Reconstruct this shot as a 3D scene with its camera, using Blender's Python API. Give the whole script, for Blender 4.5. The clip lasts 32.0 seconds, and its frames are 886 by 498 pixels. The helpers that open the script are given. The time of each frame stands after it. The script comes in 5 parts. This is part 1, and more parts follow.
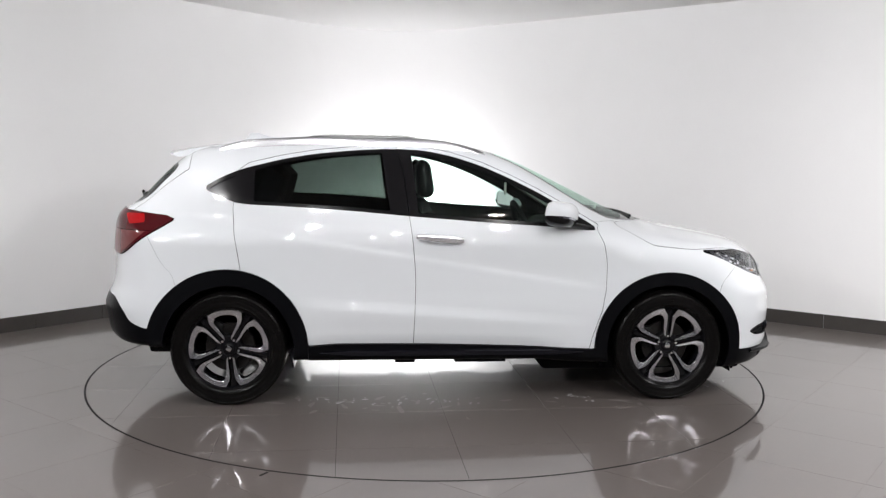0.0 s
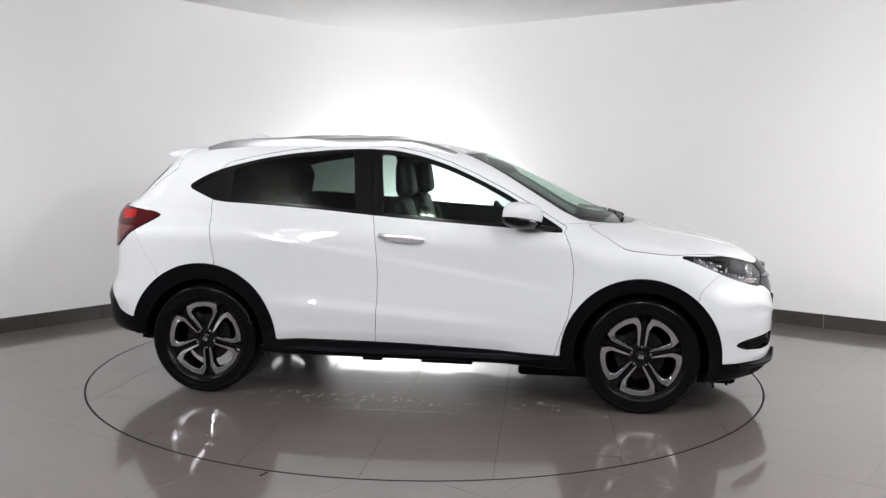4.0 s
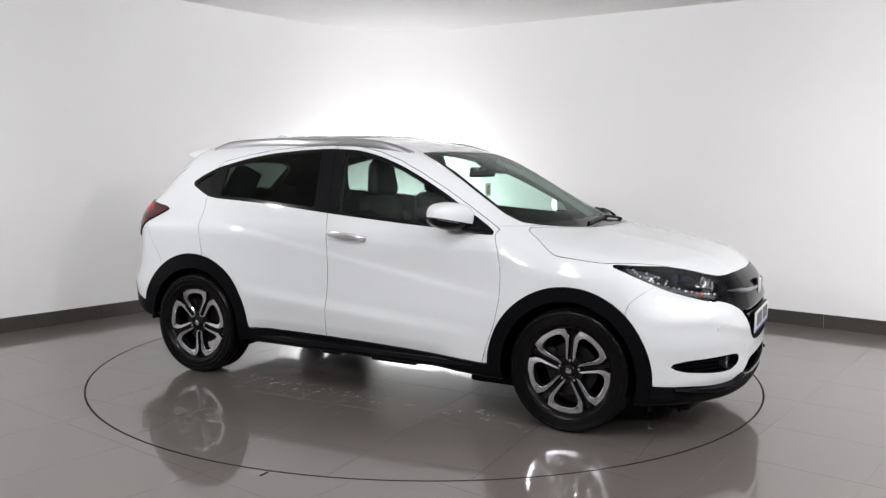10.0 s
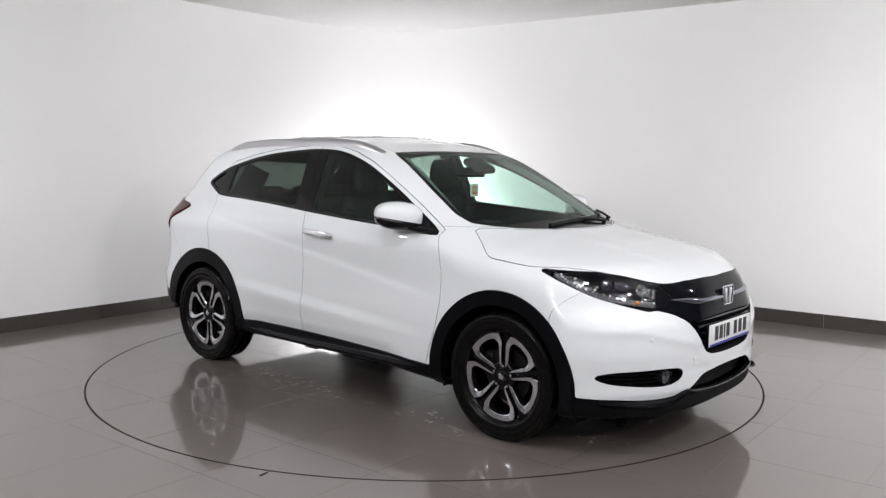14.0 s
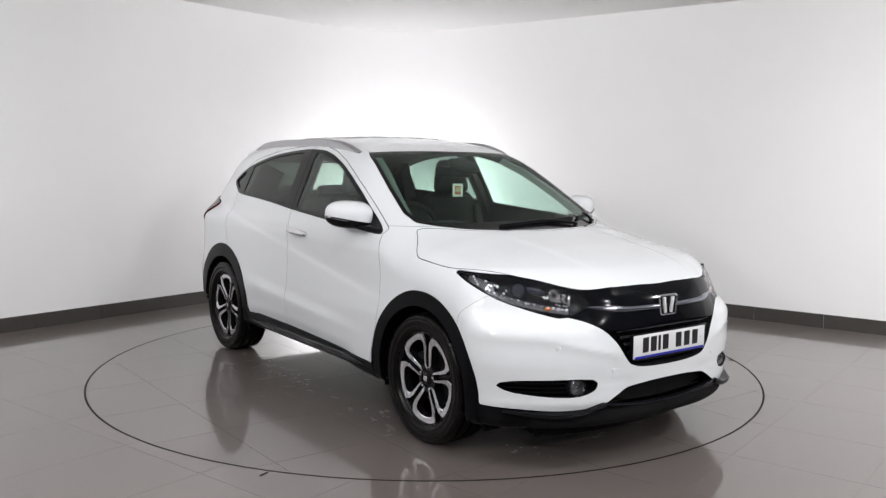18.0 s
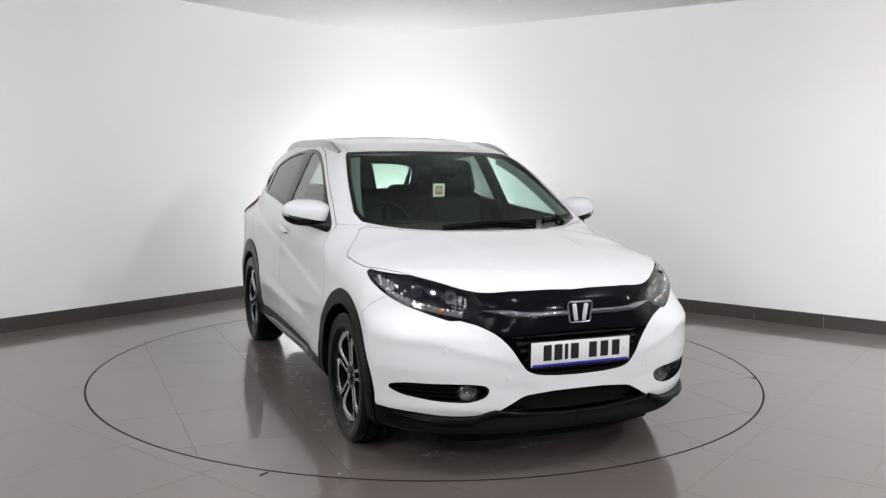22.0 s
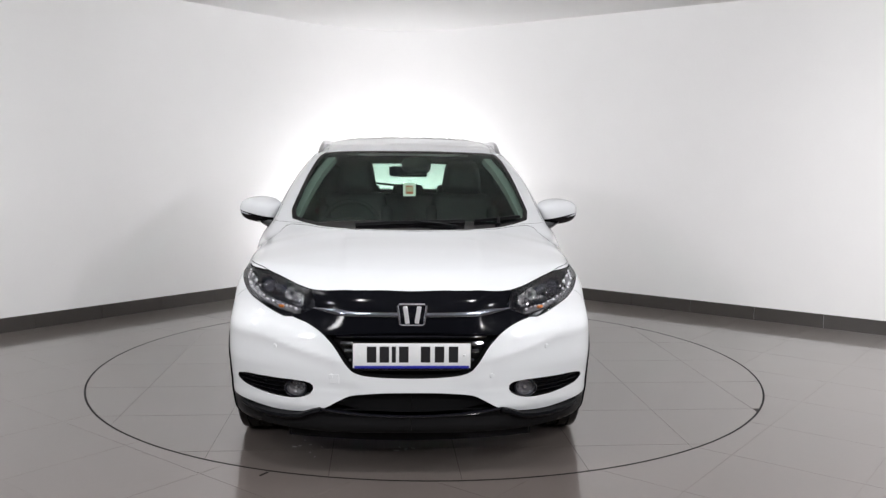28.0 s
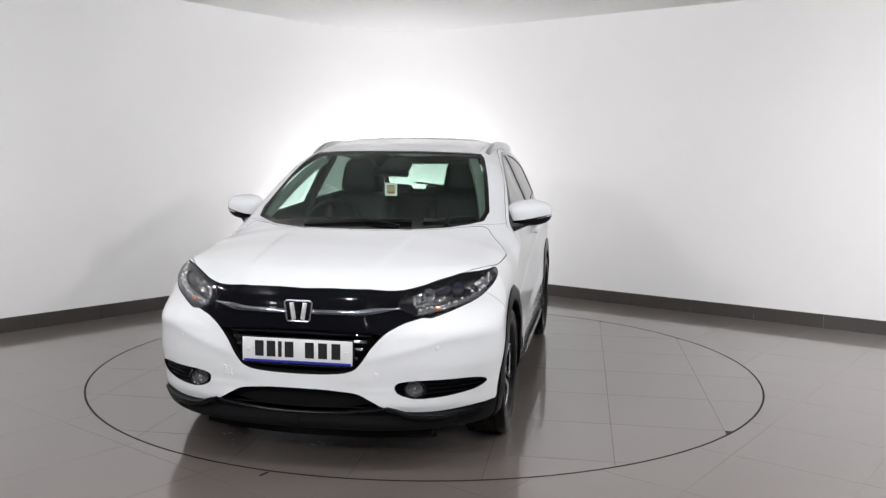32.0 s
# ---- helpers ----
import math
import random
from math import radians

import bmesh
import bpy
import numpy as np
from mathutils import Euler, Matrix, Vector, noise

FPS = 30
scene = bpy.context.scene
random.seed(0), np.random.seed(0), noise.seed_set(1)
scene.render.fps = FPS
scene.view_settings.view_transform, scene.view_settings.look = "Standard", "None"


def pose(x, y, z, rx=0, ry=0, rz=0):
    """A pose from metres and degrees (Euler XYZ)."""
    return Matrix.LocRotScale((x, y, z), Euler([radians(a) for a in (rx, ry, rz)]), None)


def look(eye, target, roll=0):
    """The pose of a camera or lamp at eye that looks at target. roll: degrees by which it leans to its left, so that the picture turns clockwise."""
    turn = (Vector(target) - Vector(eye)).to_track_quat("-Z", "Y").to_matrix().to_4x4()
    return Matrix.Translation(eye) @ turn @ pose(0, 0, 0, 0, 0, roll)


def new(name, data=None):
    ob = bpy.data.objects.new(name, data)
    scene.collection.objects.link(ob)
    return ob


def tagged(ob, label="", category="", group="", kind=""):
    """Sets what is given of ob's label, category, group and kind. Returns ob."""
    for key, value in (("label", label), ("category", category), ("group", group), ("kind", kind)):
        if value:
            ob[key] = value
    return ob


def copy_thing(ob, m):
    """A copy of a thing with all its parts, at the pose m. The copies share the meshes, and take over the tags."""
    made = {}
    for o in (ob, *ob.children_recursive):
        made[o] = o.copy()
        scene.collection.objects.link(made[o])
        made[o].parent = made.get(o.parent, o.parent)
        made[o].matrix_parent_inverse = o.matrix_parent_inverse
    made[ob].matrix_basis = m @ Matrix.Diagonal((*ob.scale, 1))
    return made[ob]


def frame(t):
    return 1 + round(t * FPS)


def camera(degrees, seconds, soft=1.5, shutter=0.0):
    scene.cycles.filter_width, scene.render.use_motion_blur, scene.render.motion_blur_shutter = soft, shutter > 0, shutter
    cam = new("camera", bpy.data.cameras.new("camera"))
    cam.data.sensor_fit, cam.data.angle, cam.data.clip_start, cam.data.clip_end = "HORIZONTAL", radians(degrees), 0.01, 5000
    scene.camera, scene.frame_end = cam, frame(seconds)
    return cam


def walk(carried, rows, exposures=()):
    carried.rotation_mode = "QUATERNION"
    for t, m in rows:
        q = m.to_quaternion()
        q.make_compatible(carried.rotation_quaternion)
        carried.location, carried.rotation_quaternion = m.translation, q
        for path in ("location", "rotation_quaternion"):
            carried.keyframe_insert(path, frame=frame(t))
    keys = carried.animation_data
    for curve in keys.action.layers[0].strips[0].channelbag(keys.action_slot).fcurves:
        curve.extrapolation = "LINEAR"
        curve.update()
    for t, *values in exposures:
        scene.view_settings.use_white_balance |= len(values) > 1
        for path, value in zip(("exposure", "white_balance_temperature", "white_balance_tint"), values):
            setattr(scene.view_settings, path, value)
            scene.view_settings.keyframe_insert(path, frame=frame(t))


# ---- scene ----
# the camera stands still on its tripod
cam = camera(54.75, 32.0, soft=1.35)
EYE = look((0.0, -5.957, 1.4427), (0.1061, 0.0087, 0.8111), 0.605)
walk(cam, [(0.0, EYE), (32.0, EYE)], exposures=[(0.0, 0.0), (32.0, 0.0)])

# the turntable's turn, in degrees; the car stands on it and turns with it
TURN = [(t, 3.850 - 3.2258 * t - 0.0023 * t * t) for t in range(0, 33, 2)]
AXLE_OFFSET = (0.0871, -0.1337)  # the car's middle, seen from the turntable's axis
RADIUS = 2.2405

# ---- light ----
world = bpy.data.worlds.new("world")
scene.world = world
world.use_nodes = True
world.node_tree.nodes["Background"].inputs["Color"].default_value = (0.9, 0.95, 1.0, 1)
world.node_tree.nodes["Background"].inputs["Strength"].default_value = 0.02


def disc_lamp(x, y, z, power, size=0.16, target=None, spread=170, colour=(0.99, 0.98, 0.99)):
    """A round lamp, used for ceiling downlights and the added low washers."""
    data = bpy.data.lights.new("round_light", "AREA")
    data.shape, data.size, data.energy, data.spread, data.color = "DISK", size, power, radians(spread), colour
    ob = new("round_lamp", data)
    ob.matrix_world = look((x, y, z), target or (x, y, 0))
    return ob


def spot_lamp(x, y, z, power, target, cone, size=0.08, blend=1.0, colour=(0.99, 0.98, 0.99)):
    """A soft-edged spotlight near the ceiling, for inferred and added sources."""
    data = bpy.data.lights.new("spotlight", "SPOT")
    data.energy, data.spot_size, data.spot_blend, data.shadow_soft_size, data.color = power, radians(cone), blend, size, colour
    ob = new("spotlight_lamp", data)
    ob.matrix_world = look((x, y, z), target)
    return ob


# ---- materials ----
def material(name, base, rough=0.5, metal=0.0, grain=0.0, scale=40.0, bump=0.0, stain=0.0, coat=0.0, spec=0.5):
    """A principled surface with variation at two scales: broad stains and fine grain."""
    m = bpy.data.materials.new(name)
    m.use_nodes = True
    nt = m.node_tree
    b = nt.nodes["Principled BSDF"]
    b.inputs["Roughness"].default_value, b.inputs["Metallic"].default_value = rough, metal
    b.inputs["Coat Weight"].default_value, b.inputs["Coat Roughness"].default_value = coat, 0.03
    b.inputs["Specular IOR Level"].default_value = spec
    b.inputs["Base Color"].default_value = (*base, 1)
    if grain or stain or bump:
        co = nt.nodes.new("ShaderNodeTexCoord")
        fine, broad = nt.nodes.new("ShaderNodeTexNoise"), nt.nodes.new("ShaderNodeTexNoise")
        fine.inputs["Scale"].default_value, fine.inputs["Detail"].default_value = scale, 6
        broad.inputs["Scale"].default_value, broad.inputs["Detail"].default_value = scale * 0.06, 4
        for n in (fine, broad):
            nt.links.new(co.outputs["Object"], n.inputs["Vector"])
        hue = nt.nodes.new("ShaderNodeHueSaturation")
        hue.inputs["Color"].default_value = (*base, 1)
        mix = nt.nodes.new("ShaderNodeMath")
        mix.operation = "MULTIPLY_ADD"
        mix.inputs[1].default_value, mix.inputs[2].default_value = grain, 1 - grain * 0.5 - stain * 0.5
        add = nt.nodes.new("ShaderNodeMath")
        add.operation = "MULTIPLY_ADD"
        add.inputs[1].default_value = stain
        nt.links.new(fine.outputs["Fac"], mix.inputs[0])
        nt.links.new(broad.outputs["Fac"], add.inputs[0])
        nt.links.new(mix.outputs[0], add.inputs[2])
        nt.links.new(add.outputs[0], hue.inputs["Value"])
        nt.links.new(hue.outputs[0], b.inputs["Base Color"])
        wear = nt.nodes.new("ShaderNodeMath")
        wear.operation = "MULTIPLY_ADD"
        wear.inputs[1].default_value, wear.inputs[2].default_value = 0.25 * rough, rough * 0.875
        nt.links.new(broad.outputs["Fac"], wear.inputs[0])
        nt.links.new(wear.outputs[0], b.inputs["Roughness"])
        if bump:
            bp = nt.nodes.new("ShaderNodeBump")
            bp.inputs["Strength"].default_value, bp.inputs["Distance"].default_value = 0.5, bump
            nt.links.new(fine.outputs["Fac"], bp.inputs["Height"])
            nt.links.new(bp.outputs[0], b.inputs["Normal"])
    return m


def glass(name, tint, gloss=1.0, facing=0.022, most=0.80):
    """A pane: lets tinted light through and mirrors by Fresnel."""
    m = bpy.data.materials.new(name)
    m.use_nodes = True
    nt = m.node_tree
    nt.nodes.remove(nt.nodes["Principled BSDF"])
    out = nt.nodes["Material Output"]
    clear, shine, face, power, scale, mix = (nt.nodes.new("ShaderNode" + k) for k in ("BsdfTransparent", "BsdfGlossy", "LayerWeight", "Math", "Math", "MixShader"))
    clear.inputs["Color"].default_value = (*tint, 1)
    shine.inputs["Roughness"].default_value = 0.0
    shine.inputs["Color"].default_value = (gloss, gloss, gloss, 1)
    face.inputs["Blend"].default_value = 0.5
    power.operation, power.inputs[1].default_value = "POWER", 4.5
    scale.operation, scale.inputs[1].default_value, scale.inputs[2].default_value = "MULTIPLY_ADD", most, facing
    nt.links.new(face.outputs["Facing"], power.inputs[0])
    nt.links.new(power.outputs[0], scale.inputs[0])
    nt.links.new(scale.outputs[0], mix.inputs[0])
    nt.links.new(clear.outputs[0], mix.inputs[1])
    nt.links.new(shine.outputs[0], mix.inputs[2])
    nt.links.new(mix.outputs[0], out.inputs["Surface"])
    return m


M_PAINT = material("white_paint", (0.728, 0.750, 0.772), 0.5, spec=0.3, coat=1.0, grain=0.01, scale=300, stain=0.015)
M_DARK = material("dark_inside", (0.008, 0.008, 0.009), 0.8, spec=0.15)
M_CLAD = material("black_plastic", (0.0030, 0.0031, 0.0040), 0.30, grain=0.3, scale=350, bump=0.0005, stain=0.2, spec=0.09)
M_GLOSSBLACK = material("gloss_black", (0.006, 0.006, 0.009), 0.07, spec=0.45)
M_GARNISH = material("dark_garnish", (0.0042, 0.0045, 0.0062), 0.09, spec=0.08)
M_PILLAR = material("satin_black", (0.0045, 0.0042, 0.005), 0.13, spec=0.24)
M_HANDLE = material("satin_chrome", (0.82, 0.82, 0.85), 0.22, metal=0.75)
# paler and duller than chrome, so lamp studs and badge bars look lit
M_STUD = material("pale_bright_metal", (0.92, 0.92, 0.95), 0.30, metal=0.55)
# opaque pale grey base stands for the light that the drops catch
M_WATER = material("water_drop", (0.46, 0.46, 0.45), 0.06, spec=0.9)
M_CHROME = material("chrome", (0.86, 0.86, 0.89), 0.07, metal=1.0)
M_BAR = material("bright_metal", (0.62, 0.63, 0.69), 0.16, metal=0.92)
M_SMOKECHROME = material("dark_chrome", (0.27, 0.28, 0.33), 0.13, metal=0.95, grain=0.05, scale=60)
M_SATIN = material("satin_metal", (0.56, 0.56, 0.58), 0.25, metal=1.0, grain=0.06, scale=120)
# dark sunroof glass, its base paled to stand for the reflected ceiling
M_WETGLASS = material("paled_wet_glass", (0.11, 0.11, 0.112), 0.22, grain=0.5, scale=70, bump=0.008, stain=0.4, spec=0.6)
M_GLASS = glass("clear_glass", (0.90, 0.965, 0.94), 1.0, 0.016)
M_WS = glass("windscreen_glass", (0.83, 0.93, 0.885), 1.0, 0.014, 0.28)
M_TINT = glass("tinted_glass", (0.42, 0.46, 0.44), 1.0, 0.013)
M_LENS = glass("lens", (0.95, 0.955, 0.96), 1.0, 0.022, 0.42)
M_REARGLASS = glass("rear_glass", (0.54, 0.59, 0.56), 0.7, 0.02, 0.35)
M_RED = material("dark_red_lens", (0.060, 0.003, 0.005), 0.14, spec=0.25, grain=0.15, scale=160)
M_BRIGHTRED = material("bright_red_lens", (0.36, 0.004, 0.006), 0.12, spec=0.3, grain=0.5, scale=220)
M_SMOKERED = material("smoked_red_lens", (0.145, 0.034, 0.034), 0.14, spec=0.35, grain=0.3, scale=120)
M_AMBER = material("amber_reflector", (0.75, 0.22, 0.03), 0.2, coat=0.5)
M_RUBBER = material("tyre_rubber", (0.0040, 0.0037, 0.0036), 0.25, grain=0.4, scale=60, bump=0.0004, stain=0.8, spec=0.12)
M_RIMBLACK = material("rim_black", (0.005, 0.005, 0.006), 0.14, spec=0.25, grain=0.2, scale=150)
M_RIM = material("machined_alloy", (0.74, 0.74, 0.78), 0.19, metal=0.95, grain=0.05, scale=200)
M_WALL = material("wall_paint", (0.87, 0.87, 0.87), 0.6, grain=0.02, scale=60, stain=0.03)
M_WALLDARK = material("unseen_dark_wall", (0.07, 0.07, 0.075), 0.7, grain=0.05, scale=60, stain=0.05)
M_CEIL = material("ceiling_paint", (0.84, 0.84, 0.84), 0.7, grain=0.02, scale=50, stain=0.02)
M_TILE = material("floor_tile", (0.128, 0.110, 0.101), 0.30, spec=0.28, coat=0.88, grain=0.10, scale=35, stain=0.16)
M_TILE.node_tree.nodes["Principled BSDF"].inputs["Coat Roughness"].default_value = 0.055
M_SKIRT = material("skirting_tile", (0.062, 0.057, 0.053), 0.22, grain=0.10, scale=35, stain=0.08)
M_GROUT = material("grout", (0.17, 0.15, 0.14), 0.7, grain=0.2, scale=200, spec=0.1)
M_DARKGROUT = material("dark_grout", (0.035, 0.030, 0.028), 0.7, grain=0.2, scale=200, spec=0.05)
M_STEEL = material("dark_steel", (0.004, 0.004, 0.004), 0.55, spec=0.2)
M_SEAT = material("black_leather", (0.0032, 0.0034, 0.0038), 0.45, grain=0.3, scale=220, bump=0.0008, spec=0.12)
M_DASH = material("dash_plastic", (0.005, 0.0055, 0.006), 0.6, grain=0.3, scale=300, bump=0.0006, spec=0.12)
M_TRIM = material("grey_headliner", (0.17, 0.17, 0.165), 0.85, grain=0.1, scale=300)
M_PLATE = material("plate_white", (0.72, 0.73, 0.74), 0.35, grain=0.03, scale=120)
M_BLUE = material("plate_blue", (0.02, 0.025, 0.30), 0.35)
M_INK = material("ink_black", (0.012, 0.012, 0.014), 0.4)
M_CARD = material("card_paper", (0.80, 0.78, 0.72), 0.7)
M_REDINK = material("card_red", (0.50, 0.10, 0.05), 0.6)

# ---- the room ----
CORNER = Vector((-0.509, 4.466))
ALONG_L = Vector((math.cos(radians(230.51)), math.sin(radians(230.51))))  # from the corner along the one wall
ALONG_R = Vector((math.cos(radians(-37.86)), math.sin(radians(-37.86))))  # and along the other
HIGH, SPAN, FILLET = 2.885, 10.6, 1.09


def prism(name, ring, z0, z1, mat, label="", kind="structure", category=""):
    """An upright solid on a closed outline."""
    n = len(ring)
    verts = [(x, y, z0) for x, y in ring] + [(x, y, z1) for x, y in ring]
    faces = [tuple(range(n))[::-1], tuple(range(n, 2 * n))] + [(i, (i + 1) % n, n + (i + 1) % n, n + i) for i in range(n)]
    bm = bmesh.new()
    vs = [bm.verts.new(v) for v in verts]
    for f in faces:
        bm.faces.new([vs[i] for i in f])
    bmesh.ops.recalc_face_normals(bm, faces=bm.faces)
    me = bpy.data.meshes.new(name)
    bm.to_mesh(me)
    bm.free()
    me.materials.append(mat)
    return tagged(new(name, me), label, category, kind=kind)


end_l, end_r = CORNER + ALONG_L * SPAN, CORNER + ALONG_R * SPAN
far = end_l + ALONG_R * SPAN
# the inner line of the two walls seen: straight, with a rounded corner between them
open_angle = math.acos(ALONG_L.dot(ALONG_R))
tangent = FILLET / math.tan(open_angle / 2)
mid = CORNER + (ALONG_L + ALONG_R).normalized() * (FILLET / math.sin(open_angle / 2))
pa, pb = CORNER + ALONG_L * tangent, CORNER + ALONG_R * tangent
a0, a1 = math.atan2(pa.y - mid.y, pa.x - mid.x), math.atan2(pb.y - mid.y, pb.x - mid.x)
bend = [mid + Vector((math.cos(a0 + (a1 - a0) * i / 24), math.sin(a0 + (a1 - a0) * i / 24))) * FILLET for i in range(25)]


def strip(name, line, thick, z0, z1, mat, label, smooth=False):
    """A wall along a line, with its thickness away from the room."""
    line = [Vector(p) for p in line]
    outs = []
    for i, p in enumerate(line):
        d = (line[min(i + 1, len(line) - 1)] - line[max(i - 1, 0)]).normalized()
        outs.append(p + Vector((-d.y, d.x)) * thick)
    ob = prism(name, [tuple(p) for p in line] + [tuple(p) for p in outs[::-1]], z0, z1, mat, label)
    if smooth:
        for poly in ob.data.polygons:
            poly.use_smooth = abs(poly.normal.z) < 0.5
        ob.data.set_sharp_from_angle(angle=radians(30))
    return ob


strip("wall_back", [end_l] + bend + [end_r], 0.15, 0.0, HIGH, M_WALL, "smooth white painted wall with a rounded corner", True)
# unseen walls that close the room, kept dark so the car reflects less white
strip("wall_east", [end_r, far], 0.15, 0.0, HIGH, M_WALLDARK, "unseen dark wall that closes the room")
strip("wall_south", [far, end_l], 0.15, 0.0, HIGH, M_WALLDARK, "unseen dark wall that closes the room")
prism("ceiling", [tuple(p) for p in (end_l - ALONG_R * 0.3, CORNER - (ALONG_L + ALONG_R) * 0.3, end_r - ALONG_L * 0.3, far + (ALONG_L + ALONG_R) * 0.3)], HIGH, HIGH + 0.12, M_CEIL, "smooth white painted ceiling")

LAMPS = [(-4.0, -1.2, 18), (-2.5, -3.6, 22), (-3.1, -4.5, 22), (-0.8, -3.1, 21), (1.0, -3.1, 19), (-1.3, -6.5, 14), (0.0, -6.8, 14), (1.3, -6.5, 14), (2.7, -3.7, 32), (3.2, -4.6, 32), (4.6, -1.6, 80)]
for x, y, w in LAMPS:
    disc_lamp(x, y, HIGH - 0.02, w)
# two spotlights for the car, then two unseen ones added to brighten the walls
spot_lamp(3.6, -6.2, HIGH - 0.08, 262, (-1.5, 1.6, 1.6), 84, 0.07, 0.8)
spot_lamp(-3.2, -5.6, HIGH - 0.08, 400, (1.6, 1.6, 1.1), 80, 0.28, 0.8)
spot_lamp(-1.9, -2.6, HIGH - 0.08, 213, (-3.6, 1.0, 2.1), 120)
spot_lamp(2.4, -2.4, HIGH - 0.08, 266, (3.9, 1.4, 1.6), 120)
# low unseen lamps added behind the car, for the glow on the rounded corner
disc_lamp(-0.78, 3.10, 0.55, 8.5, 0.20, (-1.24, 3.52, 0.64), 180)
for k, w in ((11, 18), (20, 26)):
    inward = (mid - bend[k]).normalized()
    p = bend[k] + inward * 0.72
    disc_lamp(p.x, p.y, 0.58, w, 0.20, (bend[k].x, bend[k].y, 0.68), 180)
# an unseen spot added to brighten the corner over the car's roof
spot_lamp(0.2, -5.4, HIGH - 0.08, 575, (-0.30, 3.9, 2.70), 50)


# ---- the car's outer form: a smooth solid, from which its panels are cut ----
def curve(xs, ys):
    """A smooth function through a few points (monotone cubic)."""
    xs, ys = np.array(xs, float), np.array(ys, float)
    h, d = np.diff(xs), np.diff(ys) / np.diff(xs)
    m = np.zeros(len(xs))
    for i in range(1, len(xs) - 1):
        if d[i - 1] * d[i] > 0:
            w1, w2 = 2 * h[i] + h[i - 1], h[i] + 2 * h[i - 1]
            m[i] = (w1 + w2) / (w1 / d[i - 1] + w2 / d[i])
    m[0], m[-1] = d[0], d[-1]

    def f(x):
        x = np.asarray(x, float)
        i = np.clip(np.searchsorted(xs, x) - 1, 0, len(xs) - 2)
        u = x - xs[i]
        t = u / h[i]
        y = (ys[i] * (1 + 2 * t) + h[i] * m[i] * t) * (1 - t) ** 2 + (ys[i + 1] * (3 - 2 * t) + h[i] * m[i + 1] * (t - 1)) * t ** 2
        y = np.where(x < xs[0], ys[0] + m[0] * u, y)
        return np.where(x > xs[-1], ys[-1] + m[-1] * (x - xs[-1]), y)
    return f


TOP = curve([-2.3, -1.82, -1.44, -1.07, -0.7, -0.32, 0.06, 0.30, 0.50, 0.85, 1.12, 1.22, 1.29, 1.40, 1.66, 1.91, 2.06, 2.16, 2.3],
            [1.36, 1.455, 1.522, 1.565, 1.586, 1.586, 1.546, 1.488, 1.410, 1.245, 1.118, 1.080, 1.064, 1.037, 0.990, 0.932, 0.868, 0.80, 0.66])
CROWN = curve([-2.2, -1.5, -0.3, 0.3, 0.7, 1.0, 1.25, 1.5, 1.9, 2.2], [0.10, 0.07, 0.058, 0.072, 0.130, 0.155, 0.105, 0.088, 0.078, 0.085])
PLAN = curve([-2.2, -2.0, -1.7, -1.3, -0.6, 0.5, 1.3, 1.6, 1.85, 2.2], [0.75, 0.811, 0.873, 0.889, 0.887, 0.890, 0.892, 0.890, 0.882, 0.82])
SIDE = curve([0.10, 0.24, 0.33, 0.45, 0.55, 0.68, 0.82, 0.93, 1.00, 1.06, 1.12, 1.30, 1.45, 1.52, 1.62],
             [0.90, 0.975, 0.993, 0.996, 1.000, 0.992, 0.985, 0.985, 0.970, 0.946, 0.922, 0.828, 0.744, 0.697, 0.605])
HOUSE = curve([-2.2, -1.8, -1.4, -1.0, -0.3, 0.4, 0.8, 1.2, 1.6], [0.80, 0.885, 0.945, 0.98, 1.0, 0.995, 0.97, 0.955, 0.95])
NOSE = curve([0.10, 0.17, 0.205, 0.25, 0.30, 0.34, 0.40, 0.50, 0.63, 0.74, 0.80, 0.85, 0.95], [2.02, 2.06, 2.105, 2.130, 2.133, 2.138, 2.150, 2.150, 2.140, 2.125, 2.105, 2.075, 2.00])
TAIL = curve([0.20, 0.33, 0.42, 0.55, 0.60, 0.70, 0.95, 1.07, 1.11, 1.145, 1.18, 1.30, 1.40, 1.47, 1.6], [-1.93, -2.06, -2.12, -2.13, -2.112, -2.082, -2.064, -2.042, -2.015, -1.970, -1.920, -1.800, -1.702, -1.642, -1.54])


def smax(a, b, r):
    """The larger of two fields, with the edge between them rounded to about r."""
    h = np.clip(r - np.abs(a - b), 0, None)
    return np.maximum(a, b) + h * h / (4 * r)


